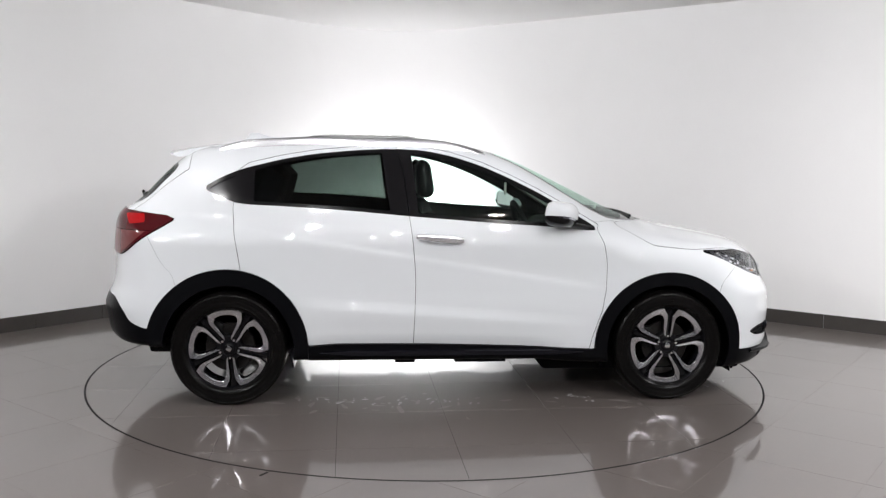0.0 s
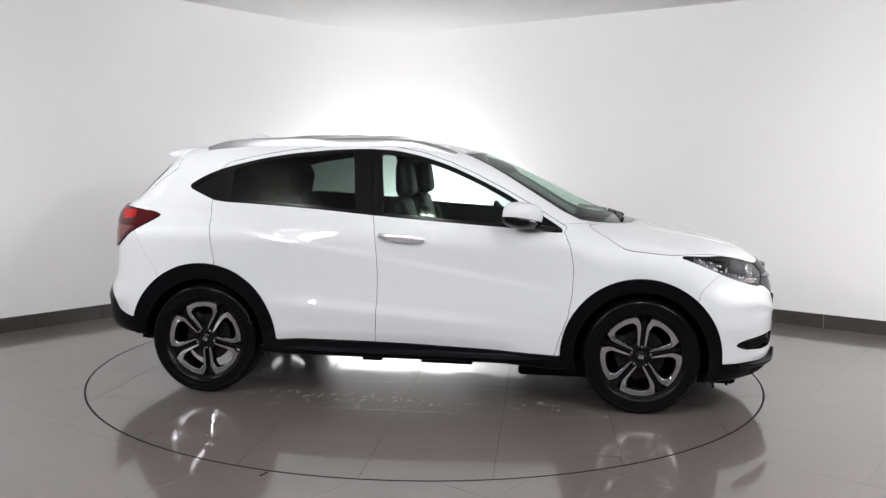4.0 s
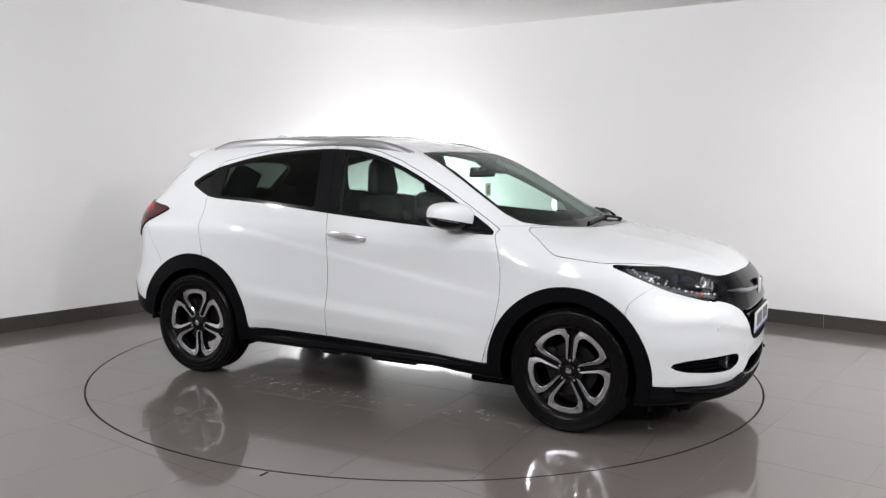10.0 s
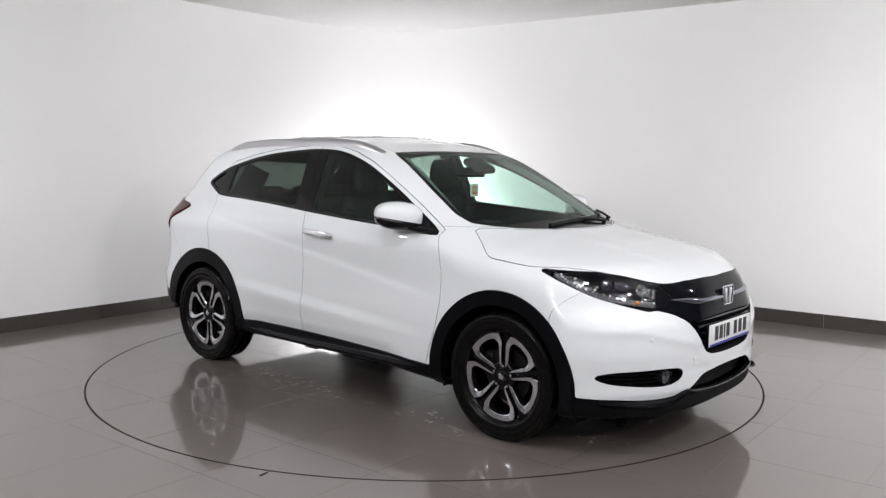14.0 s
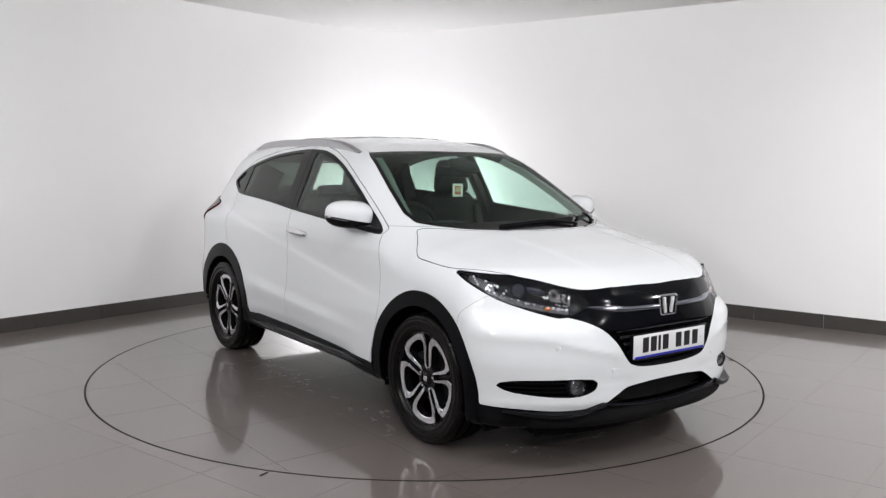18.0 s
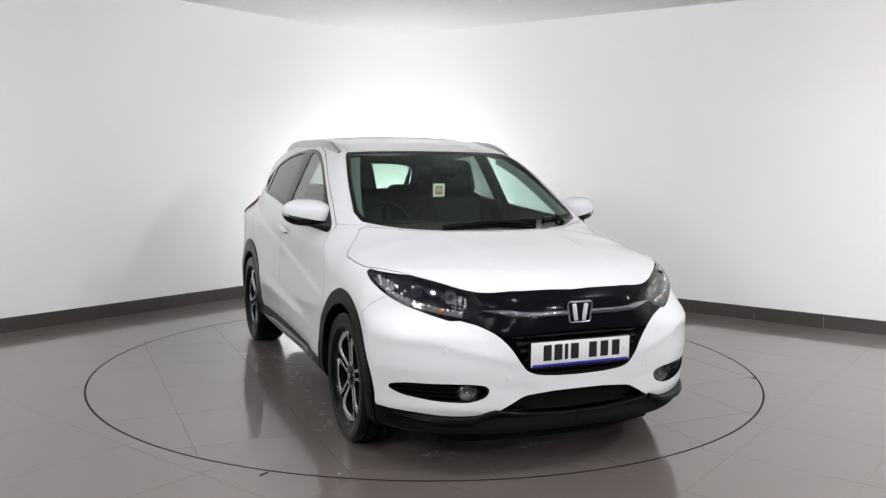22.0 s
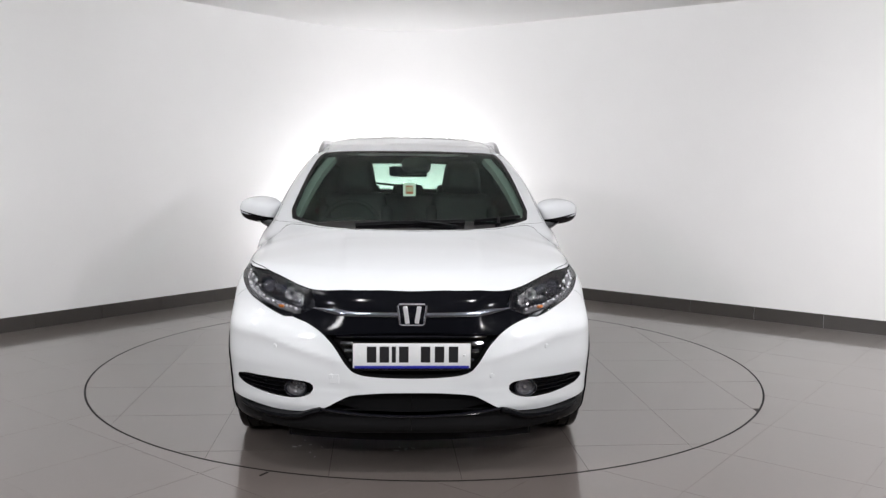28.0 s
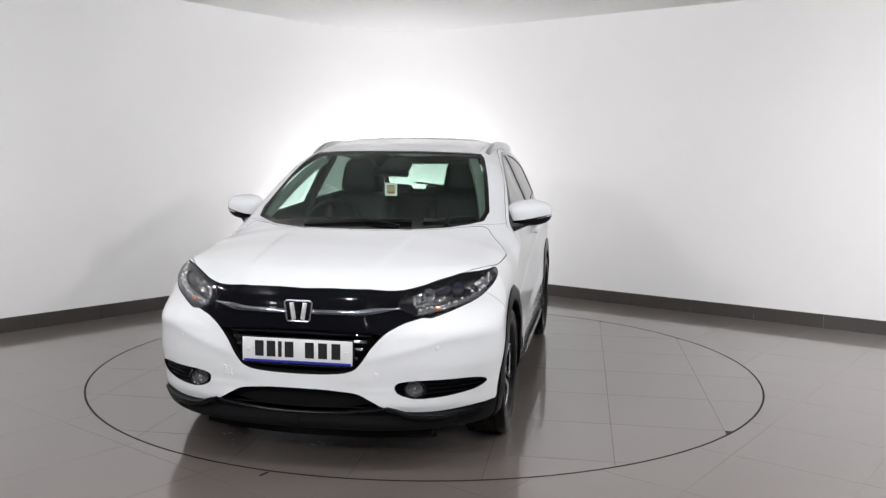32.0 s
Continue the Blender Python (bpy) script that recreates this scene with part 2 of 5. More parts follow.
def body_field(x, y, z):
    """Negative inside the car, in metres near the surface."""
    w = np.abs(y)
    up = np.clip((z - 0.97) / 0.15, 0, 1)
    house = 1 + (HOUSE(x) - 1) * up * up * (3 - 2 * up)
    half = PLAN(x) * SIDE(z) * house
    # a crease along the doors' foot and one that falls from the tail lamp to the front wing
    d = z - 0.519 + 0.07 * x
    half = half + 0.014 * np.where(d > 0, np.clip(1 - d / 0.060, 0, 1) ** 1.25, np.exp(-(d / 0.11) ** 2)) * np.clip((0.95 - x) / 0.75, 0, 1) * np.clip((x + 0.95) / 0.35, 0, 1)
    d = z - 0.848 + 0.16 * x
    half = half - 0.006 * np.exp(-(d / np.where(d > 0, 0.090, 0.020)) ** 2) * np.clip((1.0 - x) / 0.4, 0, 1) * np.clip((x + 1.75) / 0.4, 0, 1)
    # the doors turn under just over the sill
    d = z - sill_top(x)
    half = half - 0.014 * np.clip(1 - d / 0.060, 0, 1) ** 1.3 * np.clip((0.66 - x) / 0.15, 0, 1) * np.clip((x + 0.95) / 0.1, 0, 1)
    side = (w - half) * 0.93
    c = CROWN(x)
    top = z - TOP(x) + c * (w / 0.8) ** 2.3
    # a low crease along each side of the bonnet
    d = w - 0.335 + 0.06 * (x - 1.35)
    top = (top - 0.0045 * np.exp(-(d / np.where(d > 0, 0.018, 0.11)) ** 2) * np.clip((x - 1.32) / 0.12, 0, 1) * np.clip((2.02 - x) / 0.2, 0, 1)) * 0.9
    high = np.clip((z - 0.64) / 0.13, 0, 1)
    high = high * high * (3 - 2 * high)
    nose = x - NOSE(z) + high * 0.40 * (w / 0.85) ** 2.6 + (1 - high) * (0.36 + 0.04 * np.clip((0.50 - z) / 0.15, 0, 1)) * (w / 0.885) ** 3.2
    # the bumper's crease: it falls towards the grille, with a shallow hollow under it
    d = z - (0.545 + 0.085 * np.clip((w - 0.34) / 0.34, 0, 1))
    h = np.clip(-d / 0.055, 0, 1)
    nose = nose + 0.017 * np.clip(d / 0.085, 0, 1) * np.clip((w - 0.30) / 0.15, 0, 1)
    nose = nose + 0.0065 * h * (2 - h) * np.clip((z - 0.40) / 0.05, 0, 1) * np.clip((w - 0.24) / 0.12, 0, 1)
    # the hollow between fog lamp and grille, and the blade that runs under the fog lamp
    h = np.clip((0.452 - z) / 0.035, 0, 1) * np.clip((z - 0.36) / 0.03, 0, 1)
    nose = nose + 0.006 * h * np.clip((w - 0.16) / 0.12, 0, 1)
    nose = nose - 0.009 * np.clip(1 - np.abs(z - 0.328 - 0.06 * np.clip(0.42 - w, 0, 0.3)) / 0.042, 0, 1) * np.clip((w - 0.22) / 0.12, 0, 1)
    tail = TAIL(z) - x + 0.20 * (w / 0.80) ** 3.2 - 0.014 * np.exp(-((z - 0.60) / 0.08) ** 2)
    f = smax(side, top, 0.11 + 0.05 * np.clip(x - 0.9, 0, 1))
    f = smax(f, nose * 0.92, 0.09)
    f = smax(f, tail * 0.92, 0.10)
    return smax(f, 0.262 - 0.067 * np.clip((x - 0.5) / 1.1, 0, 1) + 0.085 * np.clip((-1.45 - x) / 0.2, 0, 1) - z, 0.04)


# ---- cutting the form into panels ----
def mesh_body(step):
    """The form's surface as quads (surface nets), drawn onto the field's zero."""
    xs, ys, zs = (np.arange(a, b, step) for a, b in ((-2.30, 2.31, ), (-1.0, 1.001), (0.08, 1.70)))
    g = body_field(xs[:, None, None], ys[None, :, None], zs[None, None, :])
    neg = g < 0
    n = np.array(g.shape) - 1
    corners = [(i, j, k) for i in (0, 1) for j in (0, 1) for k in (0, 1)]
    def part_of(a, c):
        return a[c[0]:c[0] + n[0], c[1]:c[1] + n[1], c[2]:c[2] + n[2]]
    count = sum(part_of(neg, c).astype(int) for c in corners)
    cells = (count > 0) & (count < 8)
    ids = np.full(cells.shape, -1)
    ids[cells] = np.arange(cells.sum())
    at = np.argwhere(cells)
    pos, hits = np.zeros((len(at), 3)), np.zeros(len(at))
    for a in corners:
        for ax in range(3):
            if a[ax] == 0:
                b = list(a)
                b[ax] = 1
                ga, gb = part_of(g, a)[cells], part_of(g, b)[cells]
                cross = (ga < 0) != (gb < 0)
                t = np.where(cross, ga / np.where(cross, ga - gb, 1), 0)
                p = np.array(a, float)[None] + t[:, None] * np.eye(3)[ax][None]
                pos[cross] += p[cross]
                hits[cross] += 1
    pos = (pos / hits[:, None] + at) * step + np.array([xs[0], ys[0], zs[0]])
    faces = []
    for ax in range(3):
        o = [a for a in range(3) if a != ax]
        lo, hi = [slice(1, -1)] * 3, [slice(1, -1)] * 3
        lo[ax], hi[ax] = slice(0, -1), slice(1, None)
        s0, s1 = neg[tuple(lo)], neg[tuple(hi)]
        for flip, mask in ((False, s0 & ~s1), (True, ~s0 & s1)):
            e = np.argwhere(mask)
            e[:, o[0]] += 1
            e[:, o[1]] += 1
            quad = []
            for da, db in ((0, 0), (-1, 0), (-1, -1), (0, -1)):
                c = e.copy()
                c[:, o[0]] += da
                c[:, o[1]] += db
                quad.append(ids[c[:, 0], c[:, 1], c[:, 2]])
            q = np.stack(quad, 1)
            if flip != (ax == 1):
                q = q[:, ::-1]
            faces.append(q)
    for _ in range(4):
        d, _n = slope(pos)
        pos = pos - _n * (d / 1.0)[:, None]
    return pos, [tuple(int(i) for i in q) for q in np.concatenate(faces)]


def slope(p, e=0.004):
    """The field at p, in true metres, and its outward direction."""
    f = body_field(p[:, 0], p[:, 1], p[:, 2])
    n = np.stack([body_field(*(p + e * np.eye(3)[a]).T) - body_field(*(p - e * np.eye(3)[a]).T) for a in range(3)], 1) / (2 * e)
    size = np.linalg.norm(n, axis=1, keepdims=True) + 1e-9
    return f / size[:, 0], n / size


def keep(piece, s):
    """The part of a piece where s is not above zero, cut cleanly along s = 0."""
    pts, faces = piece
    s = np.where(np.abs(s) < 1e-7, 1e-7, s)
    out_pts, remap, cuts, out = [], {}, {}, []

    def old(i):
        if i not in remap:
            remap[i] = len(out_pts)
            out_pts.append(pts[i])
        return remap[i]

    def cross(i, j):
        key = (i, j) if i < j else (j, i)
        if key not in cuts:
            t = s[key[0]] / (s[key[0]] - s[key[1]])
            cuts[key] = len(out_pts)
            out_pts.append(pts[key[0]] + t * (pts[key[1]] - pts[key[0]]))
        return cuts[key]
    inside = (s <= 0).tolist()
    for f in faces:
        k = sum(inside[i] for i in f)
        if k == 0:
            continue
        if k == len(f):
            out.append(tuple(old(i) for i in f))
            continue
        poly = []
        for a, i in enumerate(f):
            j = f[(a + 1) % len(f)]
            if inside[i]:
                poly.append(old(i))
            if inside[i] != inside[j]:
                poly.append(cross(i, j))
        if len(poly) >= 3:
            out.append(tuple(poly))
    return np.array(out_pts).reshape(-1, 3), out


def carve(piece, field, gap=0.0):
    """(inside, outside) of a field of points, with a joint of that width between them."""
    if not len(piece[0]):
        return piece, piece
    s = field(piece[0])
    return keep(piece, s + gap / 2), keep(piece, gap / 2 - s)


def outline(pts, rounds=2):
    """A closed outline, its corners softened by corner cutting."""
    p = np.array(pts, float)
    for _ in range(rounds):
        q = np.roll(p, -1, 0)
        p = np.stack([p * 0.8 + q * 0.2, p * 0.2 + q * 0.8], 1).reshape(-1, 2)
    return p


def inside_of(poly):
    """Signed distance to a closed outline in the plane; negative inside."""
    a, b = poly, np.roll(poly, -1, 0)

    def f(u, v):
        best, odd = np.full(len(u), 1e9), np.zeros(len(u), bool)
        for (ax, ay), (bx, by) in zip(a, b):
            ex, ey = bx - ax, by - ay
            t = np.clip(((u - ax) * ex + (v - ay) * ey) / (ex * ex + ey * ey + 1e-12), 0, 1)
            best = np.minimum(best, (u - ax - t * ex) ** 2 + (v - ay - t * ey) ** 2)
            if ay != by:
                odd ^= ((ay > v) != (by > v)) & (u < ex * (v - ay) / (by - ay) + ax)
        return np.sqrt(best) * np.where(odd, -1, 1)
    return f


def from_side(pts, rounds=2, least=0.3):
    g = inside_of(outline(pts, rounds))
    return lambda p: np.maximum(g(p[:, 0], p[:, 2]), least - np.abs(p[:, 1]))


def from_front(pts, rounds=2, least=1.5):
    g = inside_of(outline(pts, rounds))
    return lambda p: np.maximum(g(np.abs(p[:, 1]), p[:, 2]), least - p[:, 0])


def from_rear(pts, rounds=2, most=-1.4):
    g = inside_of(outline(pts, rounds))
    return lambda p: np.maximum(g(np.abs(p[:, 1]), p[:, 2]), p[:, 0] - most)


def from_above(pts, rounds=2, least=0.78):
    g = inside_of(outline(pts, rounds))
    return lambda p: np.maximum(g(p[:, 0], np.abs(p[:, 1])), least - p[:, 2])


def link_mesh(name, verts, faces, mats, parent=None, label="", index=None, smooth=True, normals=None):
    me = bpy.data.meshes.new(name)
    me.from_pydata([tuple(v) for v in verts], [], faces)
    for m in mats:
        me.materials.append(m)
    if index is not None:
        me.polygons.foreach_set("material_index", index)
    me.polygons.foreach_set("use_smooth", [smooth] * len(faces))
    if normals is not None:
        me.normals_split_custom_set_from_vertices([tuple(n) for n in normals])
    ob = new(name, me)
    ob.parent = parent
    if label:
        tagged(ob, label)
    return ob


def panel(name, piece, mat, parent, label="", thick=0.018, back=None, lift=0.0):
    """A panel of the car: the cut piece as outer skin, with its thickness and folded edge."""
    pts, faces = piece
    if len(faces) == 0:
        return None
    _, n = slope(pts, 0.010)
    pts = pts + n * lift
    count = len(pts)
    edges = {}
    for f in faces:
        for a, b in zip(f, f[1:] + f[:1]):
            if (b, a) in edges:
                del edges[(b, a)]
            else:
                edges[(a, b)] = 1
    inner = [tuple(i + count for i in f[::-1]) for f in faces]
    verts, norms, rim = [pts, pts - n * thick], [n, -n], []
    base = 2 * count
    rv, rn = [], []
    for a, b in edges:
        side = np.cross(pts[b] - pts[a], n[a])
        side = side / (np.linalg.norm(side) + 1e-12)
        k = base + len(rv)
        rv += [pts[a], pts[b], pts[b] - n[b] * thick, pts[a] - n[a] * thick]
        rn += [side] * 4
        rim.append((k + 1, k, k + 3, k + 2))
    allv = np.concatenate(verts + ([np.array(rv)] if rv else []))
    alln = np.concatenate(norms + ([np.array(rn)] if rn else []))
    # folded edges take the dark back colour: joint shade put into the paint
    index = [0] * len(faces) + [1] * len(inner) + [1 if back else 0] * len(rim)
    return link_mesh(name, allv, faces + inner + rim, [mat, back or mat], parent, label, index, True, alln)


# ---- the car's panels ----
car = new("car")
tagged(car, "white compact crossover car with black lower trim on a turntable", "car")

DLO = [(-1.466, 1.256), (-1.358, 1.321), (-1.244, 1.369), (-1.014, 1.428), (-0.814, 1.463), (-0.578, 1.486), (-0.373, 1.497), (-0.167, 1.489), (0.0, 1.456),
       (0.173, 1.401), (0.341, 1.329), (0.510, 1.246), (0.628, 1.178), (0.848, 1.050), (0.843, 1.024), (0.591, 1.048), (0.191, 1.072), (-0.227, 1.102),
       (-0.609, 1.135), (-0.938, 1.155), (-1.25, 1.168), (-1.334, 1.200)]
DOORS = [(-1.266, 1.358), (-1.20, 1.408), (-1.014, 1.452), (-0.814, 1.487), (-0.578, 1.509), (-0.373, 1.519), (-0.167, 1.511), (0.0, 1.479), (0.173, 1.424),
         (0.341, 1.352), (0.510, 1.268), (0.66, 1.185), (0.872, 1.058), (0.856, 1.032), (0.893, 0.948), (0.913, 0.830), (0.909, 0.683), (0.886, 0.549), (0.836, 0.409),
         (0.813, 0.318), (0.678, 0.329), (0.334, 0.345), (-0.237, 0.359), (-0.673, 0.361), (-0.95, 0.345), (-0.95, 0.50), (-1.05, 0.66), (-1.232, 0.74), (-1.230, 0.79),
         (-1.243, 0.881), (-1.266, 1.01), (-1.282, 1.135), (-1.276, 1.216)]
door_split = curve([0.30, 0.359, 0.518, 0.717, 0.95, 1.102, 1.374, 1.519], [-0.238, -0.236, -0.230, -0.224, -0.240, -0.260, -0.297, -0.337])
WS = [(0.305, -0.02), (0.290, 0.28), (0.255, 0.50), (0.245, 0.56), (0.58, 0.642), (0.918, 0.700), (1.07, 0.562), (1.145, 0.495), (1.222, 0.37), (1.275, 0.25), (1.303, 0.12), (1.310, -0.02), (1.310, -0.3), (0.305, -0.3)]
HOOD = [(1.330, -0.2), (1.329, 0.0), (1.321, 0.12), (1.293, 0.25), (1.239, 0.37), (1.161, 0.50), (1.085, 0.572), (0.985, 0.694), (1.075, 0.745), (1.150, 0.805), (1.20, 0.832), (1.255, 0.834), (1.34, 0.829), (1.479, 0.815), (1.626, 0.770), (1.775, 0.672),
        (1.865, 0.590), (1.926, 0.528), (1.969, 0.467), (1.999, 0.409), (2.018, 0.353), (2.042, 0.240), (2.056, 0.0), (2.056, -0.2)]
GRILLE = [(-0.2, 0.90), (0.36, 0.90), (0.56, 0.875), (0.60, 0.80), (0.588, 0.736), (0.537, 0.721), (0.466, 0.701), (0.398, 0.663), (0.342, 0.605), (0.299, 0.536), (0.267, 0.498), (0.213, 0.480), (0.096, 0.471), (-0.2, 0.469)]
FOG = [(0.832, 0.418), (0.775, 0.438), (0.65, 0.443), (0.535, 0.446), (0.455, 0.440), (0.436, 0.418), (0.455, 0.384), (0.525, 0.360), (0.648, 0.362), (0.770, 0.378), (0.81, 0.395)]
LAMP = [(0.610, 0.908), (0.751, 0.904), (0.925, 0.899), (1.088, 0.875), (1.20, 0.853), (1.292, 0.772), (1.171, 0.713), (1.034, 0.744), (0.879, 0.786), (0.740, 0.845)]
TAIL_LAMP = [(-2.3, 1.128), (-1.906, 1.126), (-1.595, 1.088), (-1.68, 1.034), (-1.786, 0.971), (-1.905, 0.880), (-1.96, 0.865), (-2.3, 0.95)]
REAR_GLASS = [(-0.3, 1.415), (0.45, 1.41), (0.600, 1.380), (0.630, 1.20), (0.57, 1.158), (-0.3, 1.140)]
TAILGATE = [(-0.3, 1.60), (0.50, 1.60), (0.615, 1.42), (0.650, 1.36), (0.650, 1.14), (0.60, 0.70), (0.5, 0.63), (-0.3, 0.63)]
front_low = curve([0.0, 0.119, 0.20, 0.272, 0.324, 0.398, 0.47, 0.615, 0.75, 0.85, 0.92], [0.402, 0.401, 0.395, 0.386, 0.362, 0.322, 0.303, 0.294, 0.301, 0.306, 0.335])
rear_low = curve([-2.4, -1.99, -1.911, -1.863, -1.75, -1.5], [0.635, 0.625, 0.556, 0.490, 0.452, 0.43])
sill_top = curve([-0.95, -0.854, -0.673, -0.237, 0.334, 0.678, 0.90], [0.342, 0.346, 0.361, 0.359, 0.345, 0.329, 0.318])
front_split = curve([0.30, 0.60, 0.706, 0.776, 0.82, 1.2], [1.60, 1.60, 1.618, 1.687, 1.75, 2.3])
rear_split = curve([0.30, 0.70, 0.759, 0.83, 0.981, 1.2], [-1.60, -1.60, -1.615, -1.671, -1.752, -1.9])


def wheel_round(cx, cz, r):
    return lambda p: np.maximum(np.hypot(p[:, 0] - cx, p[:, 2] - cz) - r, 0.50 - np.abs(p[:, 1]))


def lamp_field(p):
    g = inside_of(outline(LAMP, 1))
    return np.maximum(g(0.766 * p[:, 0] - 0.643 * np.abs(p[:, 1]), p[:, 2]), np.maximum(1.35 - p[:, 0], 0.64 - p[:, 2]))


FRONT_AXLE, REAR_AXLE, HUB_Z = 1.305, -1.305, 0.331


def cladding(p):
    """Negative on the unpainted lower trim."""
    x, w, z = p[:, 0], np.abs(p[:, 1]), p[:, 2]
    arch = np.minimum(np.hypot(x - 1.299, z - 0.328) - 0.452, np.hypot(x + 1.313, z - 0.332) - 0.466)
    sill = np.maximum(z - sill_top(x), np.abs(x) - 1.2)
    nose = np.maximum(z - front_low(w), 1.45 - x)
    tail = np.maximum(z - rear_low(x), x + 1.45)
    floor = z - 0.28
    return np.minimum.reduce([np.maximum(arch, 0.45 - w), sill, nose, tail, floor])


def both_sides(piece):
    """The piece split into the car's right and left side."""
    if not len(piece[0]):
        return piece, piece
    return keep(piece, piece[0][:, 1] + 0.001), keep(piece, 0.001 - piece[0][:, 1])


shell = mesh_body(0.016)
for cx in (1.300, -1.305):
    _, shell = carve(shell, wheel_round(cx, 0.328, 0.376))
trim, shell = carve(shell, cladding, 0.003)
dlo, shell = carve(shell, from_side(DLO, 1), 0.001)
screen, shell = carve(shell, from_above(WS, 1, 1.0), 0.004)
hood_piece, shell = carve(shell, from_above(HOOD, 1, 0.80), 0.003)
lamp_piece, shell = carve(shell, lamp_field, 0.004)
grille_piece, shell = carve(shell, from_front(GRILLE, 1, 1.85), 0.003)
fog_piece, shell = carve(shell, from_front(FOG, 2, 1.7), 0.001)
tail_lamp_piece, shell = carve(shell, from_side(TAIL_LAMP, 1, 0.40), 0.004)
rear_glass_piece, shell = carve(shell, from_rear(REAR_GLASS, 2), 0.004)
door_piece, shell = carve(shell, from_side(DOORS, 0), 0.0028)
nose_piece, shell = carve(shell, lambda p: np.maximum(front_split(p[:, 2]) - p[:, 0], p[:, 2] - 0.88), 0.0022)
tailgate_piece, shell = carve(shell, from_rear(TAILGATE, 1, -1.55), 0.0022)
rear_bumper_piece, shell = carve(shell, lambda p: np.maximum(p[:, 0] - rear_split(p[:, 2]), p[:, 2] - 1.03), 0.0015)
roof_piece, shell = carve(shell, lambda p: np.maximum(np.abs(p[:, 1]) - 0.535 + 0.05 * np.clip(-1.2 - p[:, 0], 0, 1), 1.38 - p[:, 2]), 0.0025)
SUNROOF = [(-0.2, -0.2), (-0.2, 0.40), (-0.28, 0.455), (-0.80, 0.455), (-0.88, 0.40), (-0.88, -0.2)]
sun_piece, roof_piece = carve(roof_piece, from_above(SUNROOF, 1, 1.38), 0.003)
wing_piece, shell = carve(shell, lambda p: np.maximum(np.maximum(0.72 - p[:, 0], p[:, 2] - 1.075), p[:, 2] - 1.16 + 0.08 * p[:, 0]), 0.001)

panel("bonnet", hood_piece, M_PAINT, car, back=M_DARK)
panel("roof", roof_piece, M_PAINT, car, back=M_TRIM)
panel("sunroof", sun_piece, M_WETGLASS, car, "dark glass sunroof panel, paled for its reflection, with drops of water", back=M_WETGLASS, lift=0.001, thick=0.010)
DROPS = (-0.86, -0.22, 0.43)  # from x to x, and half the width
panel("front_bumper", nose_piece, M_PAINT, car, back=M_DARK)
for piece in both_sides(rear_bumper_piece):
    panel("rear_bumper_side", piece, M_PAINT, car, back=M_DARK)
panel("tailgate", tailgate_piece, M_PAINT, car, back=M_DARK)
rear_edge = from_rear(REAR_GLASS, 2)
pane, border = carve(rear_glass_piece, lambda p: np.maximum(rear_edge(p) + 0.014, np.abs(p[:, 1]) - 0.58))
panel("rear_window", pane, M_REARGLASS, car, "dark tinted rear window", thick=0.004)
panel("rear_window_border", border, M_PILLAR, car, "black printed rear window border", thick=0.006)
for piece in both_sides(shell):
    panel("body_side", piece, M_PAINT, car, back=M_DARK)
for piece in both_sides(wing_piece):
    panel("front_wing", piece, M_PAINT, car, back=M_DARK)
doors = {}
for side, piece in zip("RL", both_sides(door_piece)):
    front, rear = carve(piece, lambda p: door_split(p[:, 2]) - p[:, 0], 0.0030)
    doors[side] = (panel("front_door", front, M_PAINT, car, back=M_DARK), panel("rear_door", rear, M_PAINT, car, back=M_DARK))

# side windows in their black surround
inner = inside_of(outline(DLO, 1))
for side, piece in zip("RL", both_sides(dlo)):
    def front_pane(p):
        return np.maximum.reduce([inner(p[:, 0], p[:, 2]) + 0.020, -0.205 - 0.11 * (p[:, 2] - 1.1) - p[:, 0], p[:, 0] - 0.655 - 0.12 * (p[:, 2] - 1.05)])

    def rear_pane(p):
        return np.maximum.reduce([inner(p[:, 0], p[:, 2]) + 0.020, p[:, 0] + 0.365 + 0.15 * (p[:, 2] - 1.1), -1.165 - p[:, 0]])

    def corner_pane(p):
        return np.maximum(inner(p[:, 0], p[:, 2]) + 0.018, p[:, 0] + 1.275)
    pane, rest = carve(piece, front_pane)
    rear_p, rest = carve(rest, rear_pane)
    corner_p, rest = carve(rest, corner_pane)
    seam_f, seam_r = carve(rest, lambda p: door_split(p[:, 2]) - p[:, 0], 0.005)
    panel("window_surround", seam_f, M_PILLAR, car, "satin black window surround", back=M_DARK)
    panel("window_surround", seam_r, M_PILLAR, car, "satin black window surround", back=M_DARK)
    panel("front_side_window", pane, M_GLASS, car, "clear green-tinted side window", thick=0.004, lift=-0.004)
    panel("rear_side_window", rear_p, M_TINT, car, "dark privacy-tinted side window", thick=0.004, lift=-0.004)
    panel("rear_door_handle", corner_p, M_PILLAR, car, "gloss black hidden door handle in its recess", thick=0.004, lift=-0.010)

# windscreen with its printed black border
ws_edge = from_above(WS, 1, 1.0)
pane, border = carve(screen, lambda p: np.maximum(ws_edge(p) + 0.022, p[:, 0] - 1.165 + 0.30 * p[:, 1] ** 2))
panel("windscreen", pane, M_WS, car, "clear laminated windscreen", thick=0.005)
panel("windscreen_border", border, M_PILLAR, car, "black printed windscreen border", thick=0.006)

